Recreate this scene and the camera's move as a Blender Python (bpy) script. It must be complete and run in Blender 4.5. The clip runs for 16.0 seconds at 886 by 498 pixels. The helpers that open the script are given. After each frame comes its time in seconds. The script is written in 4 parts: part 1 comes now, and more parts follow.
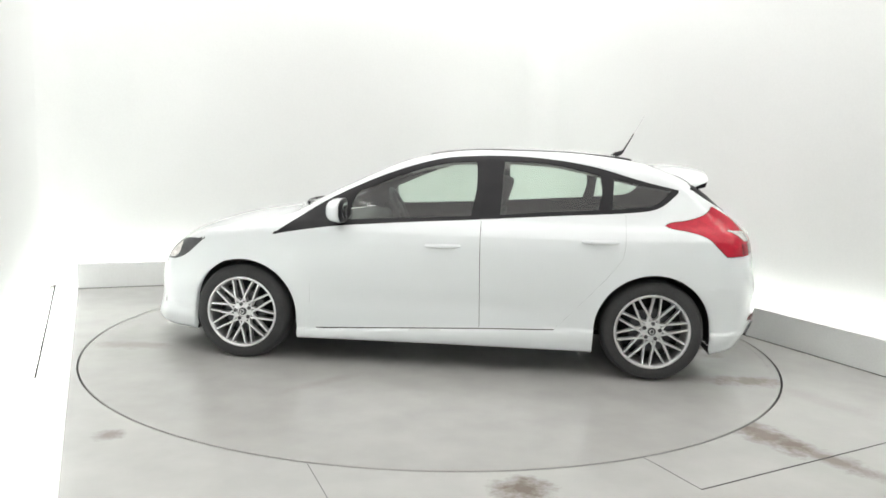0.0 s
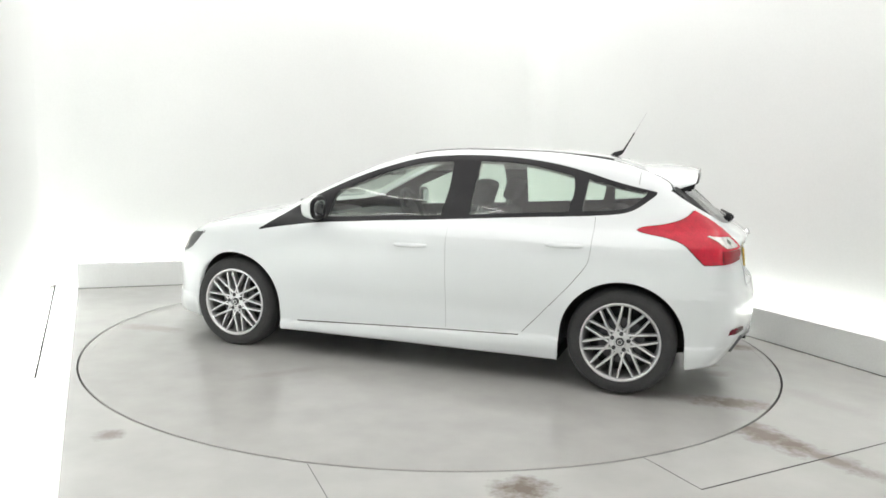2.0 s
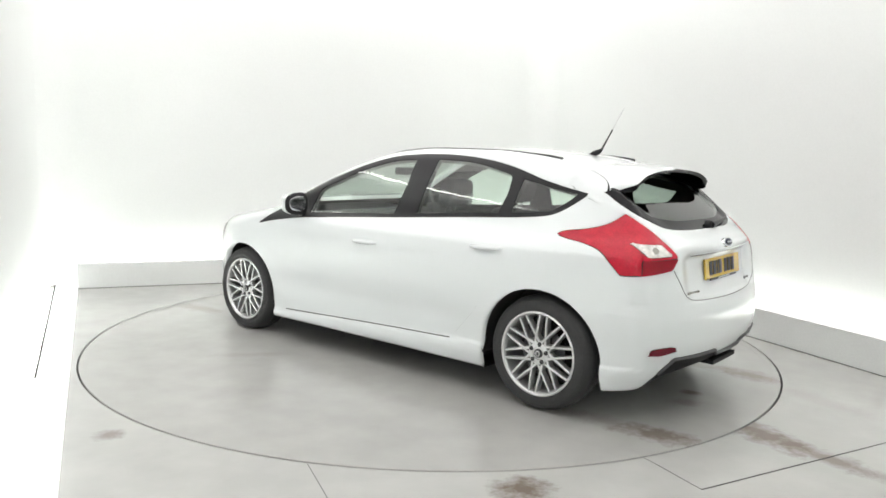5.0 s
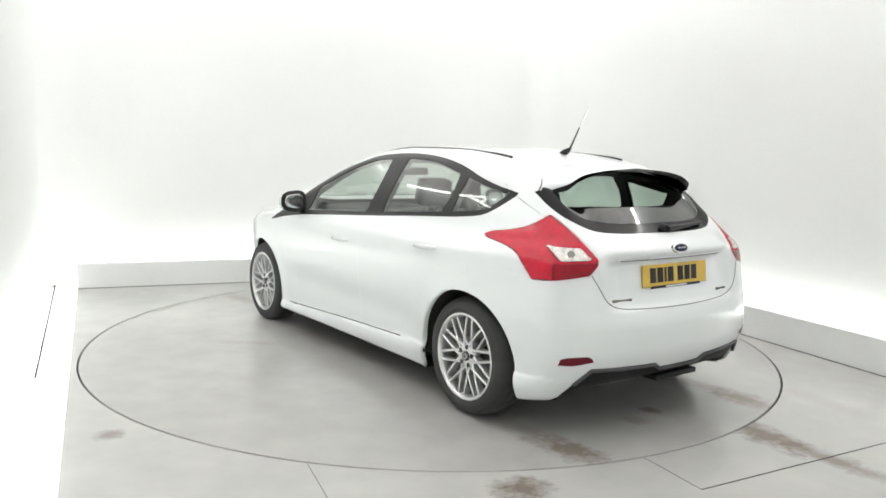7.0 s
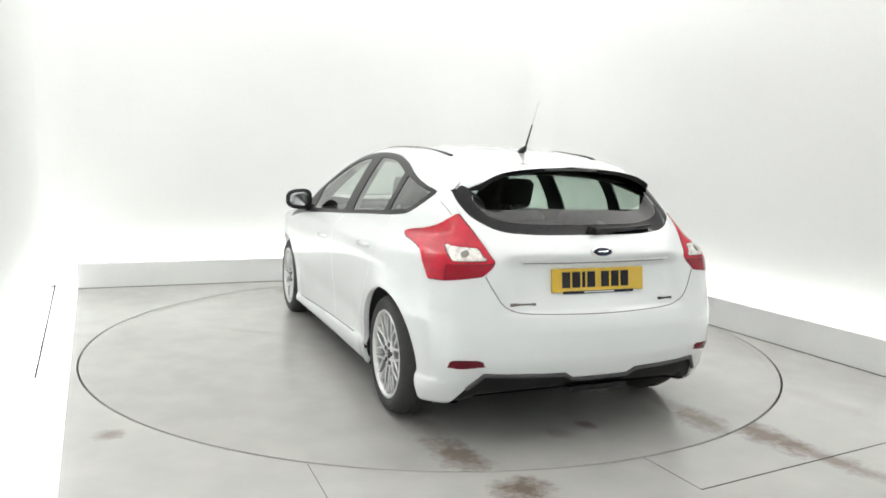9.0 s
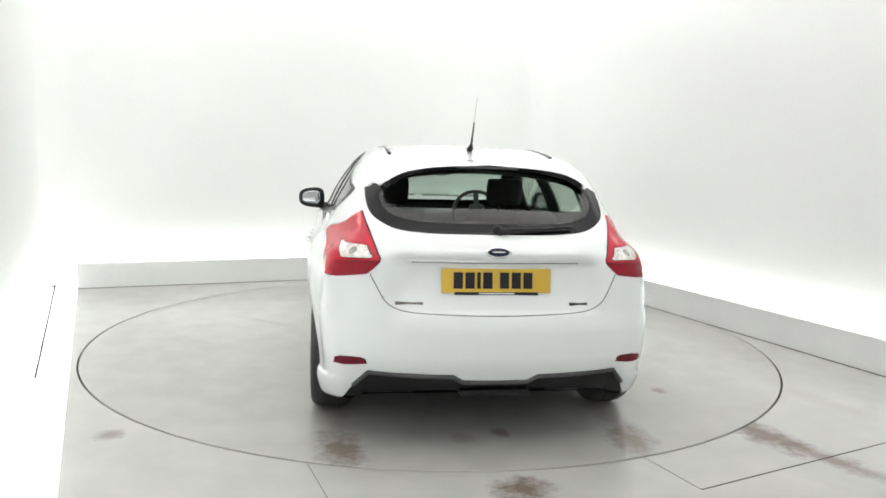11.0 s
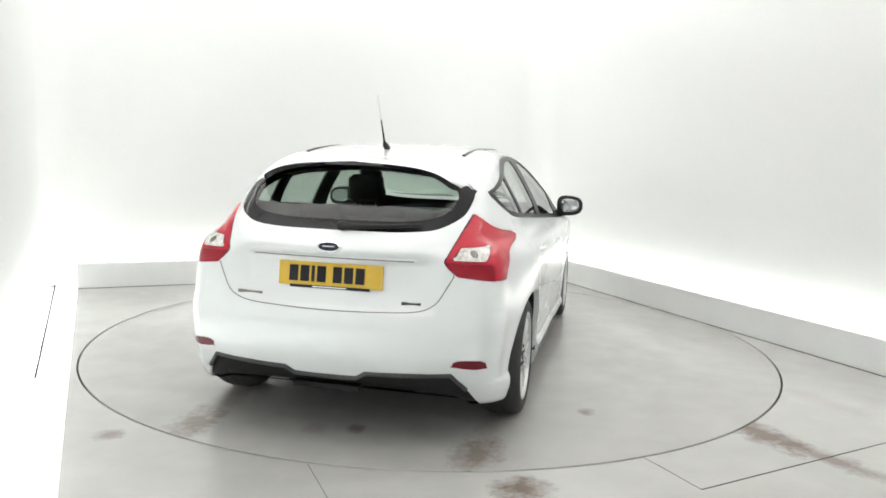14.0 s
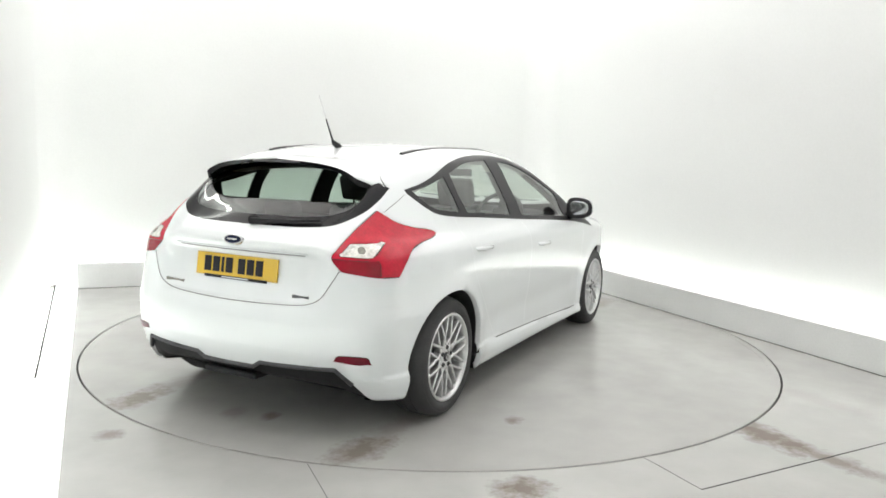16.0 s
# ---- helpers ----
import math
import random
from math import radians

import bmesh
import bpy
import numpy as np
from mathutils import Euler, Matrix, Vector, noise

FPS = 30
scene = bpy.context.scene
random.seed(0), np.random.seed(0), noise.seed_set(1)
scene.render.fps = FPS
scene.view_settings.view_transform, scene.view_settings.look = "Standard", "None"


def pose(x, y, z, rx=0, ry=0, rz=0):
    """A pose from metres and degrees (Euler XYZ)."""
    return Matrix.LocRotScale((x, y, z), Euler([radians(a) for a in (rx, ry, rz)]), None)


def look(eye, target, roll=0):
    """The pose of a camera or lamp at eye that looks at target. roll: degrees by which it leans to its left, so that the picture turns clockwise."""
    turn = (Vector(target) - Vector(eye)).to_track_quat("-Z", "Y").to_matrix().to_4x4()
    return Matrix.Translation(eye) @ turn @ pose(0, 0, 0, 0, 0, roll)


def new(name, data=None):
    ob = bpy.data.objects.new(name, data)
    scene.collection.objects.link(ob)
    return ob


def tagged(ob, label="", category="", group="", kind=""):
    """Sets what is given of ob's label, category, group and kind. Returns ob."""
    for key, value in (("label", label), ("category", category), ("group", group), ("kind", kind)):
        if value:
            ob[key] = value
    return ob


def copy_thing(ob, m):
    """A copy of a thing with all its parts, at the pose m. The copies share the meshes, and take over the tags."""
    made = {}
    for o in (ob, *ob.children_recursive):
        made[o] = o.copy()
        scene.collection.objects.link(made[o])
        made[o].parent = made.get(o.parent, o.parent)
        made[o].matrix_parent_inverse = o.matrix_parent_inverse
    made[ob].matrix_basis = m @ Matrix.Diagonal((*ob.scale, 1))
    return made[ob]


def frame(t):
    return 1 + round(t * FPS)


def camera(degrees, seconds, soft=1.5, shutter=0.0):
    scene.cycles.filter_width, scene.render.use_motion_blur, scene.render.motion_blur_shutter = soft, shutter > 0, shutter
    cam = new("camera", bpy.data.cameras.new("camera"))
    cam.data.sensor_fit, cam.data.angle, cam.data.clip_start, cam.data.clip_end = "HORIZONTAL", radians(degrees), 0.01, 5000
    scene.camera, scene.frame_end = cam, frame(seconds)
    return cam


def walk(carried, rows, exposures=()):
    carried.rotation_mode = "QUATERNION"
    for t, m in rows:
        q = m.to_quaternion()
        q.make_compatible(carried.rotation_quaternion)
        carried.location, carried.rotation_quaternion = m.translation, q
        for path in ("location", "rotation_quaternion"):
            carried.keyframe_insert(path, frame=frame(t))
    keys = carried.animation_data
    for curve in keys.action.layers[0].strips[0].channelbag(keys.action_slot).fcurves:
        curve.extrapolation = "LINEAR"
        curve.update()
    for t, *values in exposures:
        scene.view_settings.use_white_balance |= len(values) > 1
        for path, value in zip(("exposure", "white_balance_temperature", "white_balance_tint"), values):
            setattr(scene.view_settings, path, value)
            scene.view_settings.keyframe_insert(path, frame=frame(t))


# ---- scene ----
# ---------------------------------------------------------------- camera
EYE = Vector((0.0, -5.574, 1.399))
PITCH, YAW, ROLL = radians(7.444), radians(0.6225), 1.704
GAZE = Vector((math.sin(YAW) * math.cos(PITCH), math.cos(YAW) * math.cos(PITCH), -math.sin(PITCH)))
cam = camera(61.4, 16.0, soft=1.65)
walk(cam, [(0.0, look(EYE, EYE + GAZE, ROLL)), (16.0, look(EYE, EYE + GAZE, ROLL))],
     exposures=[(0.0, 0.0), (16.0, 0.0)])

# ---------------------------------------------------------------- light
world = bpy.data.worlds.new("booth_world")
world.use_nodes = True
world.node_tree.nodes["Background"].inputs["Color"].default_value = (0.9, 0.95, 1.0, 1)
world.node_tree.nodes["Background"].inputs["Strength"].default_value = 0.02
scene.world = world
LOW_TUBE, HIGH_TUBE, CEILING_GLOW = 15.4, 9.8, 0.86      # radiance of the light tubes in the troughs

# ---------------------------------------------------------------- materials


def nodes_of(name):
    mat = bpy.data.materials.new(name)
    mat.use_nodes = True
    nt = mat.node_tree
    return mat, nt, nt.nodes["Principled BSDF"]


def material(name, colour, rough=0.5, metal=0.0, coat=0.0, vary=0.06, scale=6.0, grain=120.0, bump=0.0,
             rough_vary=0.1, stain=None, stain_scale=1.5, stain_at=0.62, spec=0.5):
    """A surface with broad and fine variation of colour and gloss, and a fine relief."""
    mat, nt, bsdf = nodes_of(name)
    N, K = nt.nodes, nt.links
    coord = N.new("ShaderNodeTexCoord")
    broad, fine = N.new("ShaderNodeTexNoise"), N.new("ShaderNodeTexNoise")
    broad.inputs["Scale"].default_value, broad.inputs["Detail"].default_value = scale, 5
    fine.inputs["Scale"].default_value, fine.inputs["Detail"].default_value = grain, 3
    for n in (broad, fine):
        K.new(coord.outputs["Object"], n.inputs["Vector"])
    both = N.new("ShaderNodeMath")
    both.operation = "ADD"
    half = N.new("ShaderNodeMath")
    half.operation = "MULTIPLY"
    half.inputs[1].default_value = 0.5
    K.new(broad.outputs["Fac"], both.inputs[0])
    K.new(fine.outputs["Fac"], both.inputs[1])
    K.new(both.outputs[0], half.inputs[0])
    ramp = N.new("ShaderNodeValToRGB")
    lo = [max(0, c * (1 - vary)) for c in colour]
    hi = [min(1, c * (1 + vary)) for c in colour]
    ramp.color_ramp.elements[0].color, ramp.color_ramp.elements[0].position = (*lo, 1), 0.35
    ramp.color_ramp.elements[1].color, ramp.color_ramp.elements[1].position = (*hi, 1), 0.65
    K.new(half.outputs[0], ramp.inputs["Fac"])
    colour_out = ramp.outputs["Color"]
    if stain:
        patch = N.new("ShaderNodeTexNoise")
        patch.inputs["Scale"].default_value, patch.inputs["Detail"].default_value = stain_scale, 8
        patch.inputs["Roughness"].default_value = 0.65
        K.new(coord.outputs["Object"], patch.inputs["Vector"])
        cut = N.new("ShaderNodeValToRGB")
        cut.color_ramp.elements[0].position, cut.color_ramp.elements[1].position = stain_at, stain_at + 0.30
        K.new(patch.outputs["Fac"], cut.inputs["Fac"])
        mix = N.new("ShaderNodeMix")
        mix.data_type = "RGBA"
        K.new(cut.outputs["Color"], mix.inputs["Factor"])
        K.new(colour_out, mix.inputs["A"])
        mix.inputs["B"].default_value = (*stain, 1)
        colour_out = mix.outputs["Result"]
    K.new(colour_out, bsdf.inputs["Base Color"])
    gloss = N.new("ShaderNodeMapRange")
    gloss.inputs["To Min"].default_value = max(0.02, rough * (1 - rough_vary))
    gloss.inputs["To Max"].default_value = min(1, rough * (1 + rough_vary))
    K.new(broad.outputs["Fac"], gloss.inputs["Value"])
    K.new(gloss.outputs["Result"], bsdf.inputs["Roughness"])
    bsdf.inputs["Metallic"].default_value = metal
    bsdf.inputs["Coat Weight"].default_value = coat
    bsdf.inputs["Coat Roughness"].default_value = 0.04
    bsdf.inputs["Specular IOR Level"].default_value = spec
    if bump:
        b = N.new("ShaderNodeBump")
        b.inputs["Strength"].default_value, b.inputs["Distance"].default_value = bump, 0.002
        K.new(fine.outputs["Fac"], b.inputs["Height"])
        K.new(b.outputs["Normal"], bsdf.inputs["Normal"])
    return mat


def glass(name, tint, gloss=0.03, base=0.075):
    """A thin sheet of tinted glass: it lets light straight through and mirrors at grazing angles."""
    mat, nt, bsdf = nodes_of(name)
    N, K = nt.nodes, nt.links
    clear, shine, mix, edge = (N.new("ShaderNodeBsdfTransparent"), N.new("ShaderNodeBsdfGlossy"),
                               N.new("ShaderNodeMixShader"), N.new("ShaderNodeLayerWeight"))
    edge.inputs["Blend"].default_value = 0.5
    power, rise = N.new("ShaderNodeMath"), N.new("ShaderNodeMath")
    power.operation, rise.operation = "POWER", "MULTIPLY_ADD"
    power.inputs[1].default_value = 3.0
    rise.inputs[1].default_value, rise.inputs[2].default_value = 0.90, base
    K.new(edge.outputs["Facing"], power.inputs[0])
    K.new(power.outputs[0], rise.inputs[0])
    clear.inputs["Color"].default_value = (*tint, 1)
    shine.inputs["Roughness"].default_value = gloss
    K.new(rise.outputs[0], mix.inputs[0])
    K.new(clear.outputs[0], mix.inputs[1])
    K.new(shine.outputs[0], mix.inputs[2])
    K.new(mix.outputs[0], N["Material Output"].inputs["Surface"])
    return mat


def glow_material(name, colour, strength):
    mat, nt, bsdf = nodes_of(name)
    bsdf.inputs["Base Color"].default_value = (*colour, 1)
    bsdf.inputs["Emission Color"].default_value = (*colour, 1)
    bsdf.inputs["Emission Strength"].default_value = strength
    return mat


M_WALL = material("white_wall", (0.80, 0.812, 0.805), rough=0.7, vary=0.02, scale=0.7, grain=60, bump=0.05)
M_LEDGE = material("white_ledge", (0.82, 0.83, 0.82), rough=0.16, vary=0.04, scale=2.0, grain=90, bump=0.05)
M_CEIL = glow_material("glowing_ceiling_fabric", (1.0, 0.97, 0.962), CEILING_GLOW)
# added emission that whitens the left ledge, which is no lamp
M_LEFTGLOW = glow_material("glowing_ledge_diffuser", (0.97, 1.0, 0.98), 0.74)
M_FLOOR = material("grey_floor_paint", (0.50, 0.498, 0.482), rough=0.21, vary=0.07, scale=0.8, grain=4.5,
                   rough_vary=0.06)
M_TABLE = material("grey_turntable_paint", (0.462, 0.458, 0.442), rough=0.20, vary=0.07, scale=0.9, grain=4.5,
                   rough_vary=0.06)
M_JOINT = material("dark_joint", (0.05, 0.048, 0.045), rough=0.8, vary=0.2, scale=20)
M_LOWTUBE = glow_material("low_tube_glow", (0.98, 1.0, 0.955), LOW_TUBE)
M_HIGHTUBE = glow_material("high_tube_glow", (0.98, 1.0, 0.955), HIGH_TUBE)
M_PAINT = material("white_car_paint", (0.81, 0.838, 0.85), rough=0.26, vary=0.008, scale=1.0, grain=300, coat=0.8, rough_vary=0.02)
M_BLACK = material("satin_black_trim", (0.018, 0.018, 0.02), rough=0.34, vary=0.15, scale=12, grain=200, bump=0.04, spec=0.24)
# grey of the tailgate shut line and of the crease's painted shade
M_GAPSHADE = material("grey_shadow_gap_rubber", (0.22, 0.22, 0.225), rough=0.8, vary=0.15, scale=20)
M_DIFF = material("matt_black_plastic", (0.012, 0.012, 0.013), rough=0.6, vary=0.2, scale=16, grain=200, spec=0.25)
M_GLOSS = material("gloss_black", (0.010, 0.010, 0.012), rough=0.08, vary=0.1, scale=8, spec=0.2)
M_NAVY = material("dark_blue_badge_enamel", (0.012, 0.018, 0.05), rough=0.12, vary=0.1, scale=30, spec=0.4)
M_RUBBER = material("tyre_rubber", (0.038, 0.038, 0.039), rough=0.72, vary=0.2, scale=14, grain=150, bump=0.15)
M_ALLOY = material("silver_alloy", (0.66, 0.66, 0.665), rough=0.32, metal=0.75, vary=0.06, scale=10, grain=200)
M_DARKMETAL = material("dark_metal", (0.10, 0.10, 0.105), rough=0.5, metal=0.7, vary=0.2, scale=15)
M_CHROME = material("chrome", (0.75, 0.75, 0.76), rough=0.10, metal=1.0, vary=0.04, scale=10)
M_RED = material("red_lamp_plastic", (0.55, 0.010, 0.034), rough=0.12, vary=0.15, scale=20, grain=90, coat=0.25, spec=0.35)
M_DEEPRED = material("deep_red_lamp_plastic", (0.31, 0.004, 0.018), rough=0.14, vary=0.15, scale=20, grain=90, coat=0.25, spec=0.35)
M_REFLECTOR = material("dark_red_reflector", (0.15, 0.006, 0.018), rough=0.2, vary=0.2, scale=30, grain=120, coat=0.2, spec=0.3)
M_CLEARLAMP = material("clear_lamp_plastic", (0.76, 0.71, 0.68), rough=0.12, vary=0.35, scale=30, grain=90, coat=0.9)
M_BULB = material("smoky_lamp_bowl", (0.28, 0.27, 0.24), rough=0.2, metal=0.4, vary=0.3, scale=40, grain=90)
M_YELLOW = material("yellow_plate", (0.68, 0.44, 0.035), rough=0.25, vary=0.04, scale=8, grain=150, coat=1.0)
M_GLASS = glass("tinted_glass", (0.80, 0.885, 0.825))
M_REARGLASS = glass("rear_tinted_glass", (0.74, 0.84, 0.78), gloss=0.03, base=0.045)
M_TRIM = material("dark_grey_cabin_trim", (0.035, 0.035, 0.038), rough=0.7, vary=0.15, scale=10, grain=160, bump=0.1)
M_LINING = material("pale_headlining", (0.42, 0.42, 0.40), rough=0.9, vary=0.05, scale=8, grain=200, bump=0.1)
M_CLOTH = material("charcoal_seat_cloth", (0.045, 0.046, 0.05), rough=0.9, vary=0.25, scale=18, grain=260, bump=0.2)
M_UNDER = material("underbody_black", (0.032, 0.032, 0.032), rough=0.9, vary=0.3, scale=9)
M_MIRROR = material("mirror_glass", (0.5, 0.51, 0.53), rough=0.03, metal=1.0, vary=0.01, scale=4)



def add_stains(mat, patches):
    """Ragged brown scuffs at places of the floor: (x, y, half length, half width, turn, strength)."""
    nt = mat.node_tree
    N, K, bsdf = nt.nodes, nt.links, nt.nodes["Principled BSDF"]
    coord, ragged = N.new("ShaderNodeTexCoord"), N.new("ShaderNodeTexNoise")
    ragged.inputs["Scale"].default_value, ragged.inputs["Detail"].default_value = 9.0, 9
    ragged.inputs["Roughness"].default_value = 0.7
    K.new(coord.outputs["Object"], ragged.inputs["Vector"])
    total = None
    for x, y, a, b, turn, strength in patches:
        place, reach, rag, fade = (N.new("ShaderNodeMapping"), N.new("ShaderNodeVectorMath"), N.new("ShaderNodeMath"), N.new("ShaderNodeMapRange"))
        place.vector_type = "TEXTURE"
        place.inputs["Location"].default_value = (x, y, 0)
        place.inputs["Rotation"].default_value = (0, 0, turn)
        place.inputs["Scale"].default_value = (a, b, 1)
        reach.operation = "LENGTH"
        rag.operation = "MULTIPLY_ADD"
        rag.inputs[1].default_value = -3.4
        K.new(coord.outputs["Object"], place.inputs["Vector"])
        K.new(place.outputs["Vector"], reach.inputs[0])
        K.new(ragged.outputs["Fac"], rag.inputs[0])
        K.new(reach.outputs["Value"], rag.inputs[2])
        fade.inputs["From Min"].default_value, fade.inputs["From Max"].default_value = -0.20, -1.30
        fade.inputs["To Min"].default_value, fade.inputs["To Max"].default_value = 0, strength
        K.new(rag.outputs[0], fade.inputs["Value"])
        if total is None:
            total = fade.outputs["Result"]
        else:
            top = N.new("ShaderNodeMath")
            top.operation = "MAXIMUM"
            K.new(total, top.inputs[0])
            K.new(fade.outputs["Result"], top.inputs[1])
            total = top.outputs[0]
    mix = N.new("ShaderNodeMix")
    mix.data_type = "RGBA"
    K.new(total, mix.inputs["Factor"])
    K.new(bsdf.inputs["Base Color"].links[0].from_socket, mix.inputs["A"])
    mix.inputs["B"].default_value = (0.17, 0.125, 0.095, 1)
    K.new(mix.outputs["Result"], bsdf.inputs["Base Color"])


add_stains(M_FLOOR, [(0.40, -2.60, 0.11, 0.10, 0.4, 0.9), (1.74, -1.92, 0.26, 0.10, -1.05, 0.9), (1.93, -2.22, 0.20, 0.07, -1.0, 0.65),
                     (-1.55, -2.12, 0.06, 0.05, 0.5, 0.55), (2.3, -1.3, 0.3, 0.08, -1.1, 0.15), (1.0, -2.75, 0.5, 0.1, 0.4, 0.12)])
add_stains(M_TABLE, [(-2.13, 0.70, 0.19, 0.09, 0.1, 0.75), (-2.10, -0.74, 0.19, 0.09, -0.1, 0.7), (-1.85, 0.72, 0.30, 0.07, 0.0, 0.3), (-1.85, -0.74, 0.30, 0.07, 0.0, 0.3),
                     (-2.05, 0.10, 0.10, 0.05, 0.6, 0.3), (2.0, 0.75, 0.25, 0.08, 0.1, 0.3), (2.0, -0.75, 0.25, 0.08, 0.0, 0.3), (0.5, 1.3, 0.2, 0.05, 0.9, 0.15),
                     (-1.375, -1.21, 0.05, 0.04, 0.3, 0.6), (-1.996, -0.10, 0.05, 0.04, 0.3, 0.6)])

# ---------------------------------------------------------------- mesh helpers


def mesh_object(name, verts, faces, mat, parent=None, label="", smooth=False, normals=None):
    me = bpy.data.meshes.new(name)
    me.from_pydata([tuple(v) for v in verts], [], [tuple(f) for f in faces])
    me.materials.append(mat)
    if smooth or normals is not None:
        me.polygons.foreach_set("use_smooth", [True] * len(me.polygons))
    if normals is not None:
        me.normals_split_custom_set_from_vertices([tuple(n) for n in normals])
    me.update()
    ob = new(name, me)
    ob.parent = parent
    return tagged(ob, label) if label else ob


def part(name, bm, mat, parent=None, label="", smooth=False):
    me = bpy.data.meshes.new(name)
    bmesh.ops.recalc_face_normals(bm, faces=bm.faces)
    bm.to_mesh(me)
    bm.free()
    me.materials.append(mat)
    if smooth:
        me.polygons.foreach_set("use_smooth", [True] * len(me.polygons))
        me.set_sharp_from_angle(angle=radians(40))
    ob = new(name, me)
    ob.parent = parent
    return tagged(ob, label) if label else ob


def empty(name, m=None, label="", category="", group="", kind=""):
    ob = new(name)
    ob.empty_display_size = 0.1
    if m is not None:
        ob.matrix_basis = m
    return tagged(ob, label, category, group, kind)


def box(bm, lo, hi, m=None, bevel=0.0):
    lo, hi = Vector(lo), Vector(hi)
    r = bmesh.ops.create_cube(bm, size=1.0)
    vs = r["verts"]
    for v in vs:
        v.co = Vector((lo[i] + (v.co[i] + 0.5) * (hi[i] - lo[i]) for i in range(3)))
    if bevel:
        es = list({e for v in vs for e in v.link_edges})
        vs = [v for v in bmesh.ops.bevel(bm, geom=es, offset=bevel, segments=3, affect="EDGES", profile=0.6)["verts"]]
        # all corners of this box are new after the bevel
    if m is not None:
        bmesh.ops.transform(bm, matrix=m, verts=vs)
    return vs


def lathe(bm, profile, segs=48, axis="y", closed=False):
    """Revolve (radius, along) pairs round the axis."""
    rings = []
    for r, a in profile:
        ring = []
        for k in range(segs):
            c, s = math.cos(2 * math.pi * k / segs) * r, math.sin(2 * math.pi * k / segs) * r
            ring.append(bm.verts.new((c, a, s) if axis == "y" else (c, s, a)))
        rings.append(ring)
    n = len(rings)
    for i in range(n if closed else n - 1):
        a, b = rings[i], rings[(i + 1) % n]
        for k in range(segs):
            bm.faces.new((a[k], a[(k + 1) % segs], b[(k + 1) % segs], b[k]))
    return rings


def tube(bm, pts, radius, segs=10, taper=None):
    """A round rod through points, closed at both ends."""
    pts = [Vector(p) for p in pts]
    rings = []
    for i, p in enumerate(pts):
        d = (pts[min(i + 1, len(pts) - 1)] - pts[max(i - 1, 0)]).normalized()
        side = d.cross(Vector((0, 0, 1)) if abs(d.z) < 0.9 else Vector((1, 0, 0))).normalized()
        up = side.cross(d)
        r = radius if taper is None else taper[i]
        rings.append([bm.verts.new(p + r * (math.cos(2 * math.pi * k / segs) * side + math.sin(2 * math.pi * k / segs) * up))
                      for k in range(segs)])
    for a, b in zip(rings, rings[1:]):
        for k in range(segs):
            bm.faces.new((a[k], a[(k + 1) % segs], b[(k + 1) % segs], b[k]))
    bm.faces.new(rings[0][::-1])
    bm.faces.new(rings[-1])


def prism(bm, outline, lo, hi):
    """A slab between the heights lo and hi over a plan outline."""
    a = [bm.verts.new((x, y, lo)) for x, y in outline]
    b = [bm.verts.new((x, y, hi)) for x, y in outline]
    n = len(outline)
    bm.faces.new(a[::-1])
    bm.faces.new(b)
    for k in range(n):
        bm.faces.new((a[k], a[(k + 1) % n], b[(k + 1) % n], b[k]))


# ---------------------------------------------------------------- the booth
BACK_L, BACK_R = Vector((-3.390, 1.450)), Vector((1.151, 3.284))      # inner corners of the ledge
DIR_L, DIR_R = Vector((1.923, -4.208)).normalized(), Vector((1.383, -3.020)).normalized()
FRONT_L, FRONT_R = BACK_L + 9.0 * DIR_L, BACK_R + 9.3 * DIR_R
LEDGE_H, LEDGE_W, SETBACK, PANEL_Z, TOP_Z = 0.24, 0.13, 0.30, 3.06, 3.42
RING = [BACK_L, BACK_R, FRONT_R, FRONT_L]                              # clockwise from above


def ring_out(d):
    """The booth's inner outline, moved outwards by d."""
    n, res = len(RING), []
    for i in range(n):
        p, q, r = RING[i - 1], RING[i], RING[(i + 1) % n]
        a, b = (q - p).normalized(), (r - q).normalized()
        na, nb = Vector((-a.y, a.x)), Vector((-b.y, b.x))
        res.append(q + d * (na + nb) / (1 + na.dot(nb)))
    return res


def run(name, i, d0, d1, z0, z1, mat, label, category, kind="structure"):
    """A straight run along side i between two set-backs and two heights."""
    a, b = ring_out(d0), ring_out(d1)
    j = (i + 1) % 4
    bm = bmesh.new()
    prism(bm, [a[i], a[j], b[j], b[i]], z0, z1)
    return tagged(part(name, bm, mat), label, category, kind=kind)


SIDES = ("back", "right", "front", "left")
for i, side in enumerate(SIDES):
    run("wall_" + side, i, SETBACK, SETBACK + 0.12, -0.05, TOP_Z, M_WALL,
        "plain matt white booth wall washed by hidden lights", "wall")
    # the left ledge gets an added glow to read as blown-out white
    run("ledge_" + side, i, 0.0, LEDGE_W, 0.004, LEDGE_H, M_LEFTGLOW if side == "left" else M_LEDGE,
        "low white ledge along the booth floor, brightened by an added glow" if side == "left" else "low white upstand ledge round the booth floor", "ledge")
    if side != "left":
        run("joint_" + side, i, -0.004, 0.0, 0.0, 0.004, M_JOINT, "thin dark joint line where the ledge meets the floor", "floor joint")
    a, b = ring_out(0.235), ring_out(0.235)
    j = (i + 1) % 4
    for z, name, mat in ((0.13, "trough_tube", M_LOWTUBE), (PANEL_Z + 0.17, "cove_tube", M_HIGHTUBE)):
        p, q = a[i], a[j]
        g = (q - p).normalized() * 0.25
        bm = bmesh.new()
        tube(bm, [(*(p + g), z), (*(q - g), z)], 0.022, 10)
        tagged(part(name, bm, mat, smooth=True), "white light tube hidden in the trough along the wall", "light tube",
               group="booth light tubes")
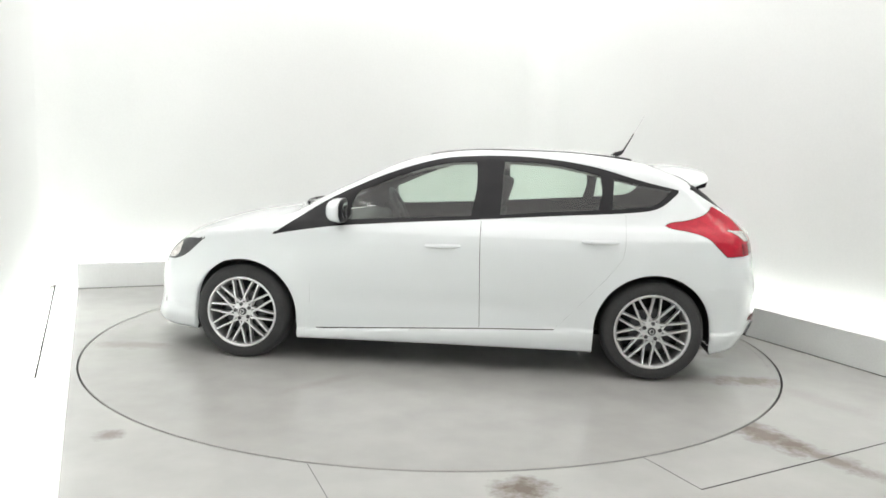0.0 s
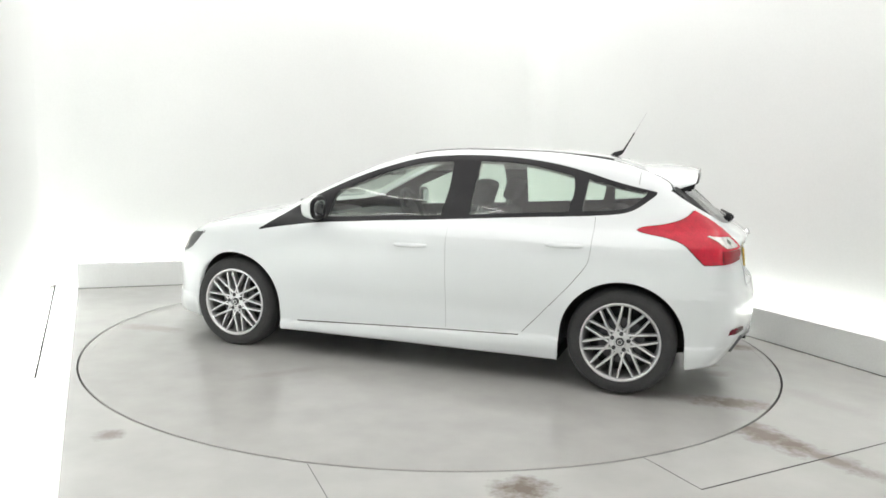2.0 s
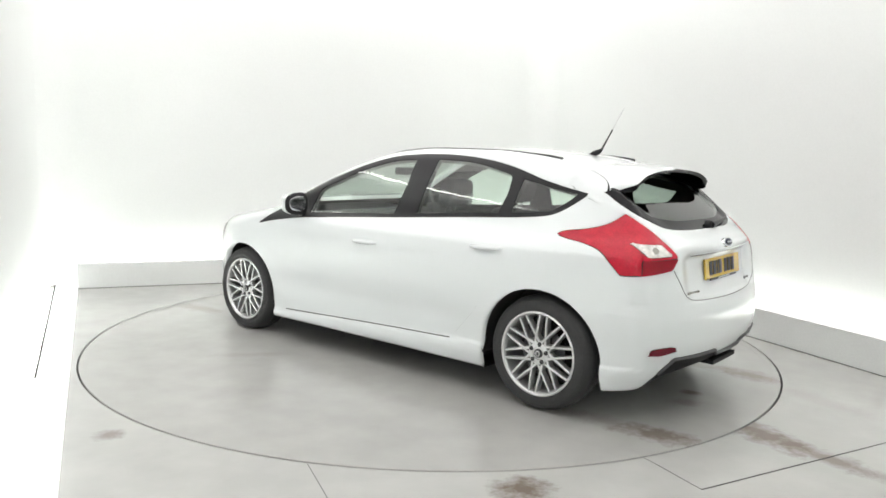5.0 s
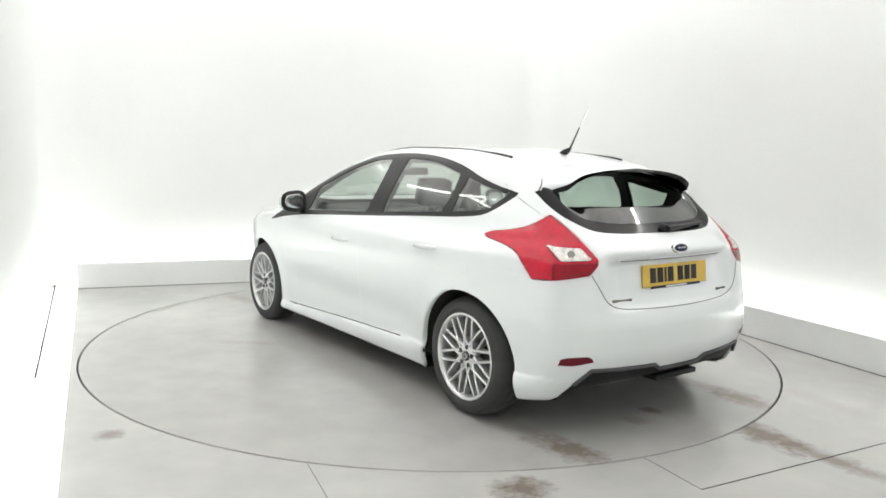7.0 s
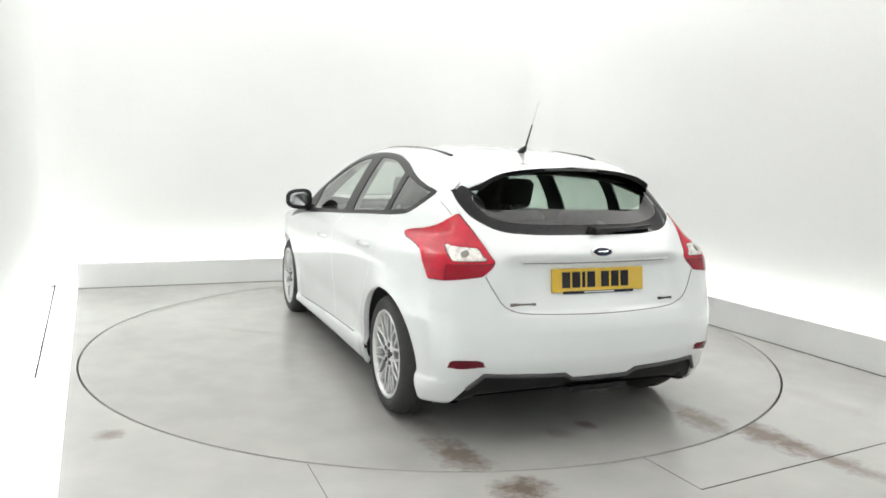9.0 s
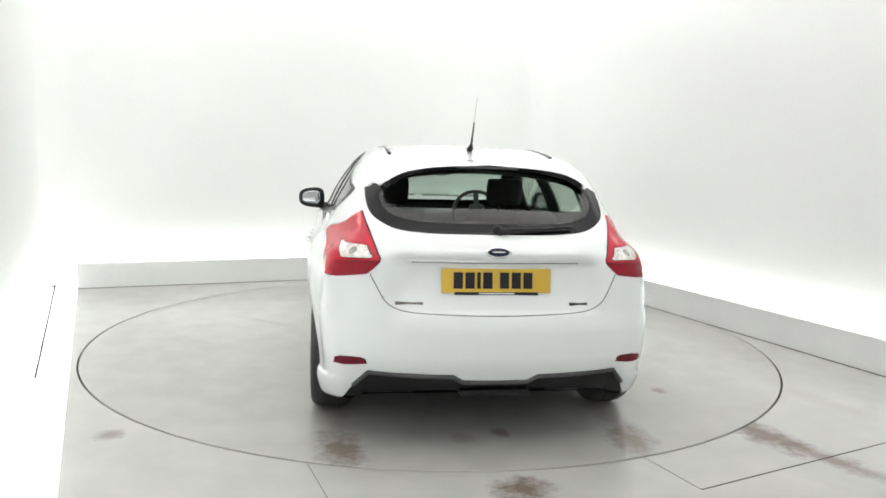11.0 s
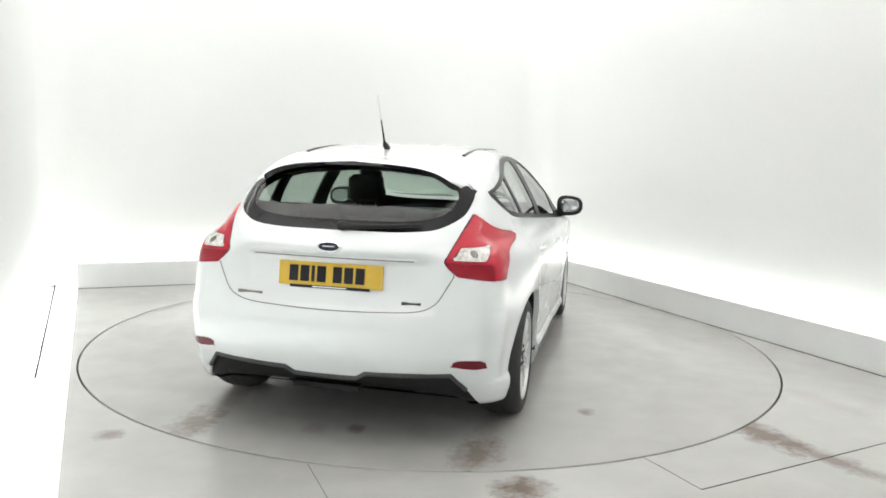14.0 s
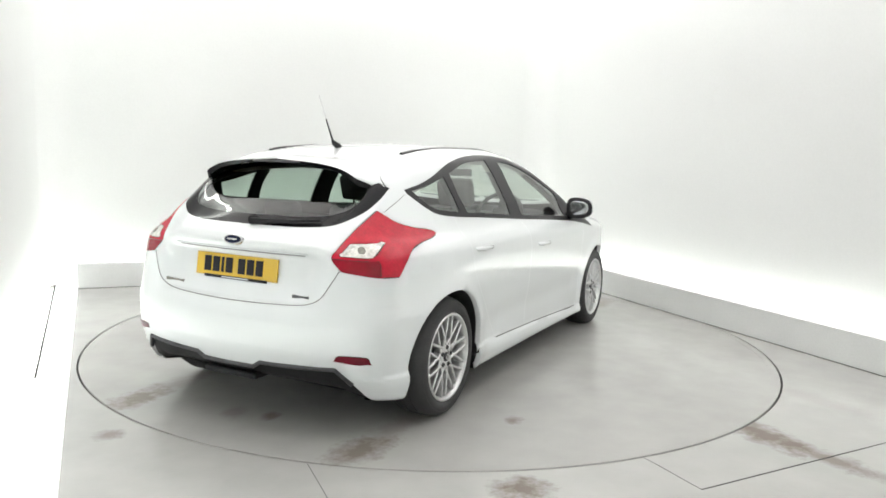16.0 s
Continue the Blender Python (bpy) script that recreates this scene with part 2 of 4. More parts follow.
for i in (0, 1):                                                       # rounded inner corners of the far walls
    w = ring_out(SETBACK)
    q = w[i]
    a, b = (w[i - 1] - q).normalized(), (w[(i + 1) % 4] - q).normalized()
    R = 0.30
    arc = [q]
    for k in range(15):
        g = k / 14 * math.pi / 2
        arc.append(q + a * R * (1 - math.sin(g)) + b * R * (1 - math.cos(g)))
    bm = bmesh.new()
    prism(bm, arc, 0.004, TOP_Z)
    tagged(part("wall_corner", bm, M_WALL, smooth=True), "rounded white corner between the booth walls", "wall", kind="structure")
GLOW_END_L, GLOW_END_R = BACK_L + 6.7 * DIR_L, BACK_R + 6.7 * DIR_R      # the lit part hangs over the turntable
bm = bmesh.new()
prism(bm, [GLOW_END_L, FRONT_L, FRONT_R, GLOW_END_R], PANEL_Z, PANEL_Z + 0.05)
tagged(part("ceiling_front", bm, M_WALL), "plain white unlit ceiling board near the entrance", "ceiling", kind="structure")
bm = bmesh.new()
prism(bm, [BACK_L, GLOW_END_L, GLOW_END_R, BACK_R], PANEL_Z, PANEL_Z + 0.05)
tagged(part("ceiling", bm, M_CEIL), "pale pinkish glowing dropped ceiling above the booth", "ceiling", kind="structure")
bm = bmesh.new()
prism(bm, ring_out(SETBACK + 0.12), TOP_Z, TOP_Z + 0.08)
tagged(part("ceiling_upper", bm, M_WALL), "plain white upper ceiling above the cove", "ceiling", kind="structure")

bm = bmesh.new()
tube(bm, [(-3.016, 0.298, LEDGE_H + 0.003), (-1.938, -2.023, LEDGE_H + 0.003)], 0.0055, 8)
tagged(part("trim_left", bm, M_JOINT, smooth=True), "thin dark strip lying along the left ledge", "trim", kind="structure")

# floor: a sheet with a round hole, in which the turntable turns
TABLE_R, GAP = 2.434, 0.013
floor = empty("floor", label="grey painted booth floor with fine joints and brown scuffs", category="floor", kind="structure")
bm = bmesh.new()
outer = [Vector((p.x, p.y)) for p in ring_out(SETBACK + 0.06)]
SEG = 192
hole = [bm.verts.new((math.cos(2 * math.pi * k / SEG) * (TABLE_R + GAP), math.sin(2 * math.pi * k / SEG) * (TABLE_R + GAP), 0)) for k in range(SEG)]


def rim_point(v):
    """Where a ray from the centre through v leaves the floor's outline."""
    best = 1e9
    for k in range(4):
        p, q = outer[k], outer[(k + 1) % 4]
        e = q - p
        den = v.x * e.y - v.y * e.x
        if abs(den) < 1e-9:
            continue
        s = (p.x * e.y - p.y * e.x) / den
        w = (p.x * v.y - p.y * v.x) / den
        if s > 0 and -1e-6 <= w <= 1 + 1e-6:
            best = min(best, s)
    return v * best


edge = []
for k in range(SEG):
    d = Vector((hole[k].co.x, hole[k].co.y)).normalized()
    q = rim_point(d)
    edge.append(bm.verts.new((q.x, q.y, 0)))
low = [bm.verts.new((v.co.x, v.co.y, -0.06)) for v in hole]
for k in range(SEG):
    m = (k + 1) % SEG
    bm.faces.new((hole[k], edge[k], edge[m], hole[m]))
    bm.faces.new((hole[k], hole[m], low[m], low[k]))
for c in outer:                                                        # fill the clipped corners
    near = sorted(edge, key=lambda v: (v.co.xy - c).length)[:2]
    cv = bm.verts.new((c.x, c.y, 0))
    bm.faces.new((near[0], cv, near[1]))
part("floor_sheet", bm, M_FLOOR, floor)
bm = bmesh.new()
prism(bm, ring_out(SETBACK + 0.12), -0.14, -0.065)
tagged(part("ground", bm, M_JOINT), "dark pit floor below the turntable", "ground", kind="structure")

U_AX, N_AX = Vector((0.912, 0.410)), Vector((-0.410, 0.912))           # across and along the booth


def seam(name, p, q, width=0.006):
    p, q = Vector(p), Vector(q)
    d = (q - p).normalized()
    s = Vector((-d.y, d.x)) * width / 2
    bm = bmesh.new()
    prism(bm, [p - s, q - s, q + s, p + s], -0.004, 0.0015)
    part(name, bm, M_JOINT, floor)


seam("floor_joint", (1.010, -2.230), (1.168, -2.556), 0.0016)
seam("floor_joint", (1.168, -2.556), (2.70, -1.765), 0.006)
seam("floor_joint", (-0.541, -2.396), (-0.26, -3.06), 0.0018)


# the turntable: disc with rim, scuffed by tyres
table = empty("turntable", label="round grey painted floor turntable under the car", category="turntable")
bm = bmesh.new()
prism(bm, [(math.cos(2 * math.pi * k / SEG) * TABLE_R, math.sin(2 * math.pi * k / SEG) * TABLE_R) for k in range(SEG)], -0.045, 0.0)
part("disc", bm, M_TABLE, table)
bm = bmesh.new()
lathe(bm, [(TABLE_R - 0.05, 0.0004), (TABLE_R - 0.05, 0.0012), (TABLE_R - 0.004, 0.0012), (TABLE_R + 0.001, -0.003), (TABLE_R + 0.001, -0.04)], SEG, axis="z")
part("edge_ring", bm, M_TABLE, table, "grey painted edge ring of the turntable")
# ---------------------------------------------------------------- the car's body as a smooth closed form
# car space: x forward, y to its left, z up, origin on the ground between the axles


def curve(xs, ys):
    """A smooth monotone curve through knots."""
    xs, ys = np.array(xs, float), np.array(ys, float)
    h, d = np.diff(xs), np.diff(ys) / np.diff(xs)
    m = np.zeros_like(ys)
    for i in range(1, len(xs) - 1):
        if d[i - 1] * d[i] > 0:
            w1, w2 = 2 * h[i] + h[i - 1], h[i] + 2 * h[i - 1]
            m[i] = (w1 + w2) / (w1 / d[i - 1] + w2 / d[i])
    m[0], m[-1] = d[0], d[-1]

    def f(x):
        x = np.asarray(x, float)
        i = np.clip(np.searchsorted(xs, x) - 1, 0, len(h) - 1)
        t = (x - xs[i]) / h[i]
        inside = (ys[i] * (1 + 2 * t) * (1 - t) ** 2 + h[i] * m[i] * t * (1 - t) ** 2
                  + ys[i + 1] * t * t * (3 - 2 * t) + h[i] * m[i + 1] * t * t * (t - 1))
        return np.where(t < 0, ys[0] + m[0] * (x - xs[0]), np.where(t > 1, ys[-1] + m[-1] * (x - xs[-1]), inside))
    return f


TOP = curve([-2.4, -1.62, -1.45, -1.27, -1.0, -0.70, -0.25, 0.035, 0.317, 0.55, 0.806, 1.05, 1.20, 1.51, 1.716, 1.90, 2.02, 2.10, 2.3],
            [1.22, 1.330, 1.350, 1.384, 1.422, 1.444, 1.449, 1.428, 1.362, 1.268, 1.150, 1.030, 1.000, 0.946, 0.890, 0.815, 0.745, 0.67, 0.40])
SIDE = curve([0.10, 0.20, 0.28, 0.31, 0.33, 0.50, 0.68, 0.80, 0.88, 0.93, 0.98, 1.10, 1.22, 1.33, 1.40, 1.50],
             [0.845, 0.870, 0.888, 0.886, 0.874, 0.889, 0.901, 0.905, 0.893, 0.862, 0.812, 0.757, 0.692, 0.622, 0.560, 0.43])
PLAN = curve([-2.3, -2.05, -1.90, -1.75, -1.60, -1.40, -1.15, 0.0, 1.10, 1.40, 1.60, 1.80, 1.95, 2.10, 2.3],
             [-0.23, -0.130, -0.092, -0.070, -0.045, -0.016, 0.0, 0.0, 0.012, 0.008, -0.035, -0.11, -0.19, -0.32, -0.55])
REAR = curve([0.10, 0.20, 0.33, 0.45, 0.56, 0.64, 0.67, 0.76, 0.86, 0.925, 0.965, 1.02, 1.10, 1.20, 1.30, 1.45],
             [-1.90, -1.96, -2.035, -2.068, -2.066, -2.045, -2.020, -1.985, -1.970, -2.000, -1.965, -1.875, -1.768, -1.628, -1.462, -1.20])
REAR_CORNER = curve([0.10, 0.20, 0.33, 0.45, 0.56, 0.66, 0.76, 0.86, 0.90, 0.965, 1.02, 1.10, 1.20, 1.30, 1.45],
                    [-1.90, -1.96, -2.035, -2.068, -2.066, -2.048, -2.030, -2.012, -1.998, -1.942, -1.885, -1.797, -1.682, -1.530, -1.25])
NOSE = curve([0.10, 0.20, 0.30, 0.50, 0.62, 0.72, 0.82, 1.0], [2.19, 2.21, 2.17, 2.15, 2.11, 2.06, 2.0, 1.85])
FRONT_AXLE, REAR_AXLE, HUB_Z, ARCH_R = 1.326, -1.318, 0.318, 0.362


def smax(a, b, k):
    h = np.maximum(k - np.abs(a - b), 0) / k
    return np.maximum(a, b) + h * h * k / 4


def slope(f, x):
    return 1 / np.sqrt(1 + ((f(x + 0.01) - f(x - 0.01)) / 0.02) ** 2)


def body_field(x, y, z):
    y = np.abs(y)
    step = z + np.clip((0.5 - z) / 0.2, 0, 1) * (0.05 + 0.0447 * x) * (np.abs(x) < 1.6)
    half = SIDE(step) + PLAN(x) - 0.03 * np.clip((-x - 1.1) / 0.6, 0, 1) * np.clip((z - 0.95) / 0.2, 0, 1)
    half = half - 0.032 * np.clip((-x - 1.35) / 0.35, 0, 1) * np.clip((z - 0.60) / 0.22, 0, 1)        # shoulders draw in towards the tail
    for ax in (FRONT_AXLE, REAR_AXLE):                                 # gentle flare round each wheel arch
        r = np.hypot(x - ax, z - HUB_Z)
        half = half + 0.006 * np.exp(-((r - 0.37) / 0.06) ** 2)
    half = half - 0.007 * np.exp(-((z - 0.44) / 0.07) ** 2) * np.clip((0.95 - np.abs(x)) / 0.25, 0, 1)   # door scallop
    side = (y - half) * 0.93
    top = (z - TOP(x) + 0.10 * y ** 2) * slope(TOP, x)
    blend = np.clip((y - 0.40) / 0.16, 0, 1)
    blend = blend * blend * (3 - 2 * blend)
    rear = ((1 - blend) * REAR(z) + blend * REAR_CORNER(z) + 0.14 * y ** 2 + 0.19 * y ** 4 - x) * slope(REAR, z)
    nose = (x - NOSE(z) + 0.20 * y ** 2 + 0.25 * y ** 4) * 0.9
    floor_z = 0.165 + 0.05 * np.clip((-x - 1.6) / 0.4, 0, 1)
    floor_z = floor_z + 0.055 * np.clip((-x - 1.72) / 0.25, 0, 1) * np.clip((0.66 - y) / 0.08, 0, 1)
    f = smax(side, top, 0.07)
    f = smax(f, rear, 0.085)
    f = smax(f, nose, 0.15)
    return smax(f, (floor_z - z), 0.035)


def gradient(P, e=0.002):
    g = np.empty_like(P)
    for k in range(3):
        d = np.zeros(3)
        d[k] = e
        g[:, k] = (body_field(*(P + d).T) - body_field(*(P - d).T)) / (2 * e)
    return g


def settle(P, n=3):
    for _ in range(n):
        g = gradient(P)
        P = P - (body_field(*P.T) / np.maximum((g * g).sum(1), 0.05))[:, None] * g
    return P


# rings of rays from a spine, with a fan at each end
HALF, COARSE = 156, 420
SPINE_A, SPINE_B = -1.25, 1.35
spine = []
for b in np.linspace(0.0006, 1, 92, endpoint=False):
    spine.append((SPINE_A, b * math.pi / 2, -1))
for x in np.linspace(SPINE_A, SPINE_B, 190):
    spine.append((x, math.pi / 2, 1))
for b in np.linspace(0.985, 0.0006, 64):
    spine.append((SPINE_B, b * math.pi / 2, 1))
rows_x = np.array([s[0] for s in spine])
tilt = np.array([s[1] for s in spine])
sign = np.array([s[2] for s in spine])
aa = np.linspace(0, math.pi, COARSE)
D = np.empty((len(spine), COARSE, 3))
D[..., 0] = (sign * np.cos(tilt))[:, None]
D[..., 1] = np.sin(tilt)[:, None] * np.sin(aa)[None]
D[..., 2] = -np.sin(tilt)[:, None] * np.cos(aa)[None]
O = np.zeros_like(D)
O[..., 0], O[..., 2] = rows_x[:, None], 0.60
lo, hi = np.zeros(D.shape[:2]), np.full(D.shape[:2], 1.6)
for _ in range(26):
    mid = (lo + hi) / 2
    Q = O + mid[..., None] * D
    out = body_field(Q[..., 0], Q[..., 1], Q[..., 2]) > 0
    hi, lo = np.where(out, mid, hi), np.where(out, lo, mid)
Q = O + lo[..., None] * D
shell = np.empty((len(spine), HALF + 1, 3))
for i in range(len(spine)):                                            # even steps round each ring
    seg = np.r_[0, np.cumsum(np.linalg.norm(np.diff(Q[i], axis=0), axis=1))]
    want = np.linspace(0, seg[-1], HALF + 1)
    for k in range(3):
        shell[i, :, k] = np.interp(want, seg, Q[i, :, k])
ROWS, COLS = shell.shape[:2]
P = shell.reshape(-1, 3)
P = settle(P, 2)
P.reshape(ROWS, COLS, 3)[:, [0, -1], 1] = 0


# outlines that divide the skin, as smooth closed curves in a flat view
def smooth_loop(pts, n=6, sharp=()):
    """A rounded closed outline through points; those listed in sharp stay corners."""
    pts = [Vector(p) for p in pts]
    res, m = [], len(pts)
    for i in range(m):
        p0, p1, p2, p3 = pts[i - 1], pts[i], pts[(i + 1) % m], pts[(i + 2) % m]
        t1 = Vector((0, 0)) if i in sharp else (p2 - p0) / 2
        t2 = Vector((0, 0)) if (i + 1) % m in sharp else (p3 - p1) / 2
        lim = (p2 - p1).length
        t1 = t1 if t1.length <= lim else t1 * (lim / t1.length)
        t2 = t2 if t2.length <= lim else t2 * (lim / t2.length)
        for k in range(n):
            t = k / n
            res.append((2 * t ** 3 - 3 * t * t + 1) * p1 + (t ** 3 - 2 * t * t + t) * t1
                       + (3 * t * t - 2 * t ** 3) * p2 + (t ** 3 - t * t) * t2)
    return np.array([(p.x, p.y) for p in res])


def loop_distance(loop, X, Z):
    """Signed distance (negative inside) and its direction, of flat points to a closed outline."""
    best = np.full(X.shape, 1e9)
    gx, gz = np.zeros_like(X), np.zeros_like(X)
    inside = np.zeros(X.shape, bool)
    for i in range(len(loop)):
        (ax, az), (bx, bz) = loop[i - 1], loop[i]
        ex, ez = bx - ax, bz - az
        t = np.clip(((X - ax) * ex + (Z - az) * ez) / (ex * ex + ez * ez + 1e-12), 0, 1)
        dx, dz = X - ax - t * ex, Z - az - t * ez
        d = np.hypot(dx, dz)
        m = d < best
        best, gx, gz = np.where(m, d, best), np.where(m, dx, gx), np.where(m, dz, gz)
        if az != bz:
            inside ^= ((az > Z) != (bz > Z)) & (X < ex * (Z - az) / ez + ax)
    s = np.where(inside, -1.0, 1.0)
    n = np.maximum(best, 1e-9)
    return best * s, gx / n * s, gz / n * s


R2 = math.sqrt(0.5)
VIEWS = {                                                              # two flat axes, and where the view holds
    "side": (np.array([1, 0, 0]), np.array([0, 0, 1]), lambda P: P[:, 1] > 0.35),
    "rear": (np.array([0, 1, 0]), np.array([0, 0, 1]), lambda P: P[:, 0] < -1.36),
    "tail": (np.array([-R2, -R2, 0]), np.array([0, 0, 1]), lambda P: (P[:, 0] < -1.2) & (P[:, 1] > 0.3)),
    "head": (np.array([R2, -R2, 0]), np.array([0, 0, 1]), lambda P: (P[:, 0] > 1.3) & (P[:, 1] > 0.3)),
    "plan": (np.array([1, 0, 0]), np.array([0, 1, 0]), lambda P: P[:, 2] > 0.97),
}


def circle(cx, cz, r, n=72):
    return np.array([(cx + r * math.cos(2 * math.pi * k / n), cz + r * math.sin(2 * math.pi * k / n)) for k in range(n)])


def arch(cx):
    a = [(cx + ARCH_R * math.cos(math.pi * k / 40), HUB_Z + ARCH_R * math.sin(math.pi * k / 40)) for k in range(41)]
    return np.array(a + [(cx - ARCH_R - 0.012, 0.05), (cx + ARCH_R + 0.012, 0.05)])


REGIONS = [                                                            # first match wins
    ("arch", "side", arch(FRONT_AXLE)),
    ("arch", "side", arch(REAR_AXLE)),
    ("tail_bulb", "tail", circle(0.855, 0.926, 0.017, 28)),
    ("tail_clear", "tail", np.array([(0.738, 0.958), (0.90, 0.952), (0.958, 0.897), (0.81, 0.893)])),
    ("tail_red", "tail", smooth_loop([(0.405, 0.98), (0.45, 1.002), (0.55, 1.018), (0.65, 1.048), (0.745, 1.104), (0.85, 1.03), (0.935, 0.955),
                                      (0.992, 0.897), (0.985, 0.872), (0.948, 0.826), (0.80, 0.806), (0.67, 0.798), (0.62, 0.866),
                                      (0.584, 0.915), (0.52, 0.944), (0.44, 0.962)], sharp=(4, 7, 9, 11))),
    ("tail_deep", "tail", np.array([(0.775, 0.880), (0.86, 0.878), (1.05, 0.884), (1.05, 0.72), (0.772, 0.72)])),
    ("head_bulb", "head", smooth_loop([(0.745, 0.765), (0.85, 0.715), (0.93, 0.640), (0.81, 0.652), (0.75, 0.69)], sharp=(0, 2))),
    ("head_lamp", "head", smooth_loop([(0.52, 0.80), (0.72, 0.785), (0.86, 0.72), (0.95, 0.63), (0.80, 0.64), (0.66, 0.69)], sharp=(0, 3))),
    ("fog_lamp", "head", circle(0.975, 0.335, 0.024, 24)),
    ("reflector", "rear", smooth_loop([(0.600, 0.412), (0.612, 0.438), (0.70, 0.440), (0.745, 0.432), (0.748, 0.402), (0.70, 0.398)], sharp=(0, 4))),
    ("front_glass", "side", smooth_loop([(0.635, 0.958), (0.25, 0.980), (-0.155, 1.002), (-0.185, 1.18), (-0.175, 1.348), (0.02, 1.335), (0.26, 1.268),
                                         (0.50, 1.168), (0.60, 1.115)], sharp=(0, 2, 4))),
    ("rear_glass", "side", smooth_loop([(-0.345, 1.016), (-0.65, 1.040), (-0.955, 1.062), (-0.985, 1.18), (-0.97, 1.278), (-0.66, 1.342), (-0.36, 1.356)],
                                       sharp=(0, 2, 4, 6))),
    ("quarter_glass", "side", smooth_loop([(-1.045, 1.070), (-1.20, 1.085), (-1.32, 1.108), (-1.415, 1.192), (-1.25, 1.222), (-1.06, 1.262)],
                                          sharp=(0, 3, 5))),
    ("window_trim", "side", smooth_loop([(1.116, 0.852), (0.757, 0.912), (0.35, 0.946), (-0.07, 0.974), (-0.243, 0.986), (-0.72, 1.022), (-1.18, 1.055),
                                         (-1.34, 1.088), (-1.478, 1.195), (-1.233, 1.250), (-0.957, 1.326), (-0.676, 1.371), (-0.355, 1.388),
                                         (0.0, 1.370), (0.259, 1.307), (0.524, 1.206), (0.786, 1.076), (0.96, 0.963)], sharp=(0, 8))),
    ("screen", "plan", smooth_loop([(1.055, -0.05), (1.055, 0.05), (1.00, 0.40), (0.905, 0.635), (0.60, 0.57), (0.28, 0.50), (0.335, 0.30), (0.36, 0.05), (0.36, -0.05)],
                                   sharp=(0, 3, 5, 8))),
    ("hatch_glass", "rear", smooth_loop([(-0.1, 1.055), (0.1, 1.055), (0.30, 1.058), (0.44, 1.075), (0.515, 1.115), (0.535, 1.19), (0.455, 1.268), (0.25, 1.305),
                                         (0.0, 1.318), (-0.1, 1.318)], sharp=(0, 9))),
    ("hatch_trim", "rear", smooth_loop([(-0.1, 1.010), (0.1, 1.010), (0.31, 1.012), (0.47, 1.028), (0.575, 1.085), (0.604, 1.150), (0.606, 1.206), (0.500, 1.280), (0.27, 1.335),
                                        (0.0, 1.358), (-0.1, 1.358)], sharp=(0, 6, 10))),
    ("diffuser", "rear", smooth_loop([(-0.05, 0.328), (0.155, 0.328), (0.195, 0.357), (0.59, 0.365), (0.655, 0.30), (0.71, 0.20), (0.66, 0.05), (-0.05, 0.05)],
                                     sharp=(0, 1, 2, 3, 5, 6, 7))),
    ("tailgate", "rear", smooth_loop([(-0.05, 0.646), (0.25, 0.650), (0.43, 0.660), (0.51, 0.695), (0.560, 0.770), (0.592, 0.83), (0.55, 0.90), (0.61, 1.0),
                                      (0.650, 1.10), (0.660, 1.22), (0.60, 1.33), (0.40, 1.42), (-0.05, 1.42)], sharp=(0, 5, 6, 12))),
    ("front_door", "side", smooth_loop([(0.895, 0.90), (0.873, 0.60), (0.875, 0.32), (0.835, 0.243), (0.30, 0.266), (-0.238, 0.290), (-0.232, 0.60),
                                        (-0.225, 1.15), (0.6, 1.10)], sharp=(0, 5, 7, 8))),
    ("rear_door", "side", smooth_loop([(-0.238, 0.290), (-0.50, 0.298), (-0.715, 0.308), (-0.80, 0.40), (-0.935, 0.55), (-1.045, 0.68), (-1.12, 0.80),
                                       (-1.13, 1.10), (-0.225, 1.15), (-0.232, 0.60)], sharp=(0, 2, 7, 8))),
]

locked = np.zeros(len(P), bool)
index = np.arange(len(P)).reshape(ROWS, COLS)
edges = np.concatenate([np.stack([index[:-1].ravel(), index[1:].ravel()], 1), np.stack([index[:, :-1].ravel(), index[:, 1:].ravel()], 1)])
for name, view, loop in REGIONS:                                       # pull the nearest skin points on to each outline
    a1, a2, holds = VIEWS[view]
    ok = holds(P)
    d, _, _ = loop_distance(loop, P @ a1, P @ a2)
    e = edges[ok[edges[:, 0]] & ok[edges[:, 1]]]
    e = e[d[e[:, 0]] * d[e[:, 1]] < 0]
    pick = np.where(np.abs(d[e[:, 0]]) < np.abs(d[e[:, 1]]), e[:, 0], e[:, 1])
    pick = np.unique(pick)
    pick = pick[~locked[pick] & (np.abs(d[pick]) < 0.03)]
    u1 = a1 / (a1 @ a1)
    for _ in range(6):
        dp, g1, g2 = loop_distance(loop, P[pick] @ a1, P[pick] @ a2)
        P[pick] -= (dp * g1)[:, None] * u1 + (dp * g2)[:, None] * a2
        P[pick] = settle(P[pick], 1)
    locked[pick] = True
P.reshape(ROWS, COLS, 3)[:, [0, -1], 1] = 0

quads = np.stack([index[:-1, :-1], index[1:, :-1], index[1:, 1:], index[:-1, 1:]], -1).reshape(-1, 4)
diag = locked[quads[:, 0]] & locked[quads[:, 2]]
tris = np.concatenate([quads[diag][:, [0, 1, 2]], quads[diag][:, [0, 2, 3]], quads[~diag][:, [0, 1, 3]], quads[~diag][:, [1, 2, 3]]])
C = P[tris].mean(1)
label_of = np.full(len(tris), -1)
for k in range(len(REGIONS) - 1, -1, -1):
    name, view, loop = REGIONS[k]
    a1, a2, holds = VIEWS[view]
    d, _, _ = loop_distance(loop, C @ a1, C @ a2)
    label_of[(d < 0) & holds(C)] = k
NORMAL = gradient(P)
NORMAL /= np.linalg.norm(NORMAL, axis=1)[:, None]
face_n = NORMAL[tris].mean(1)
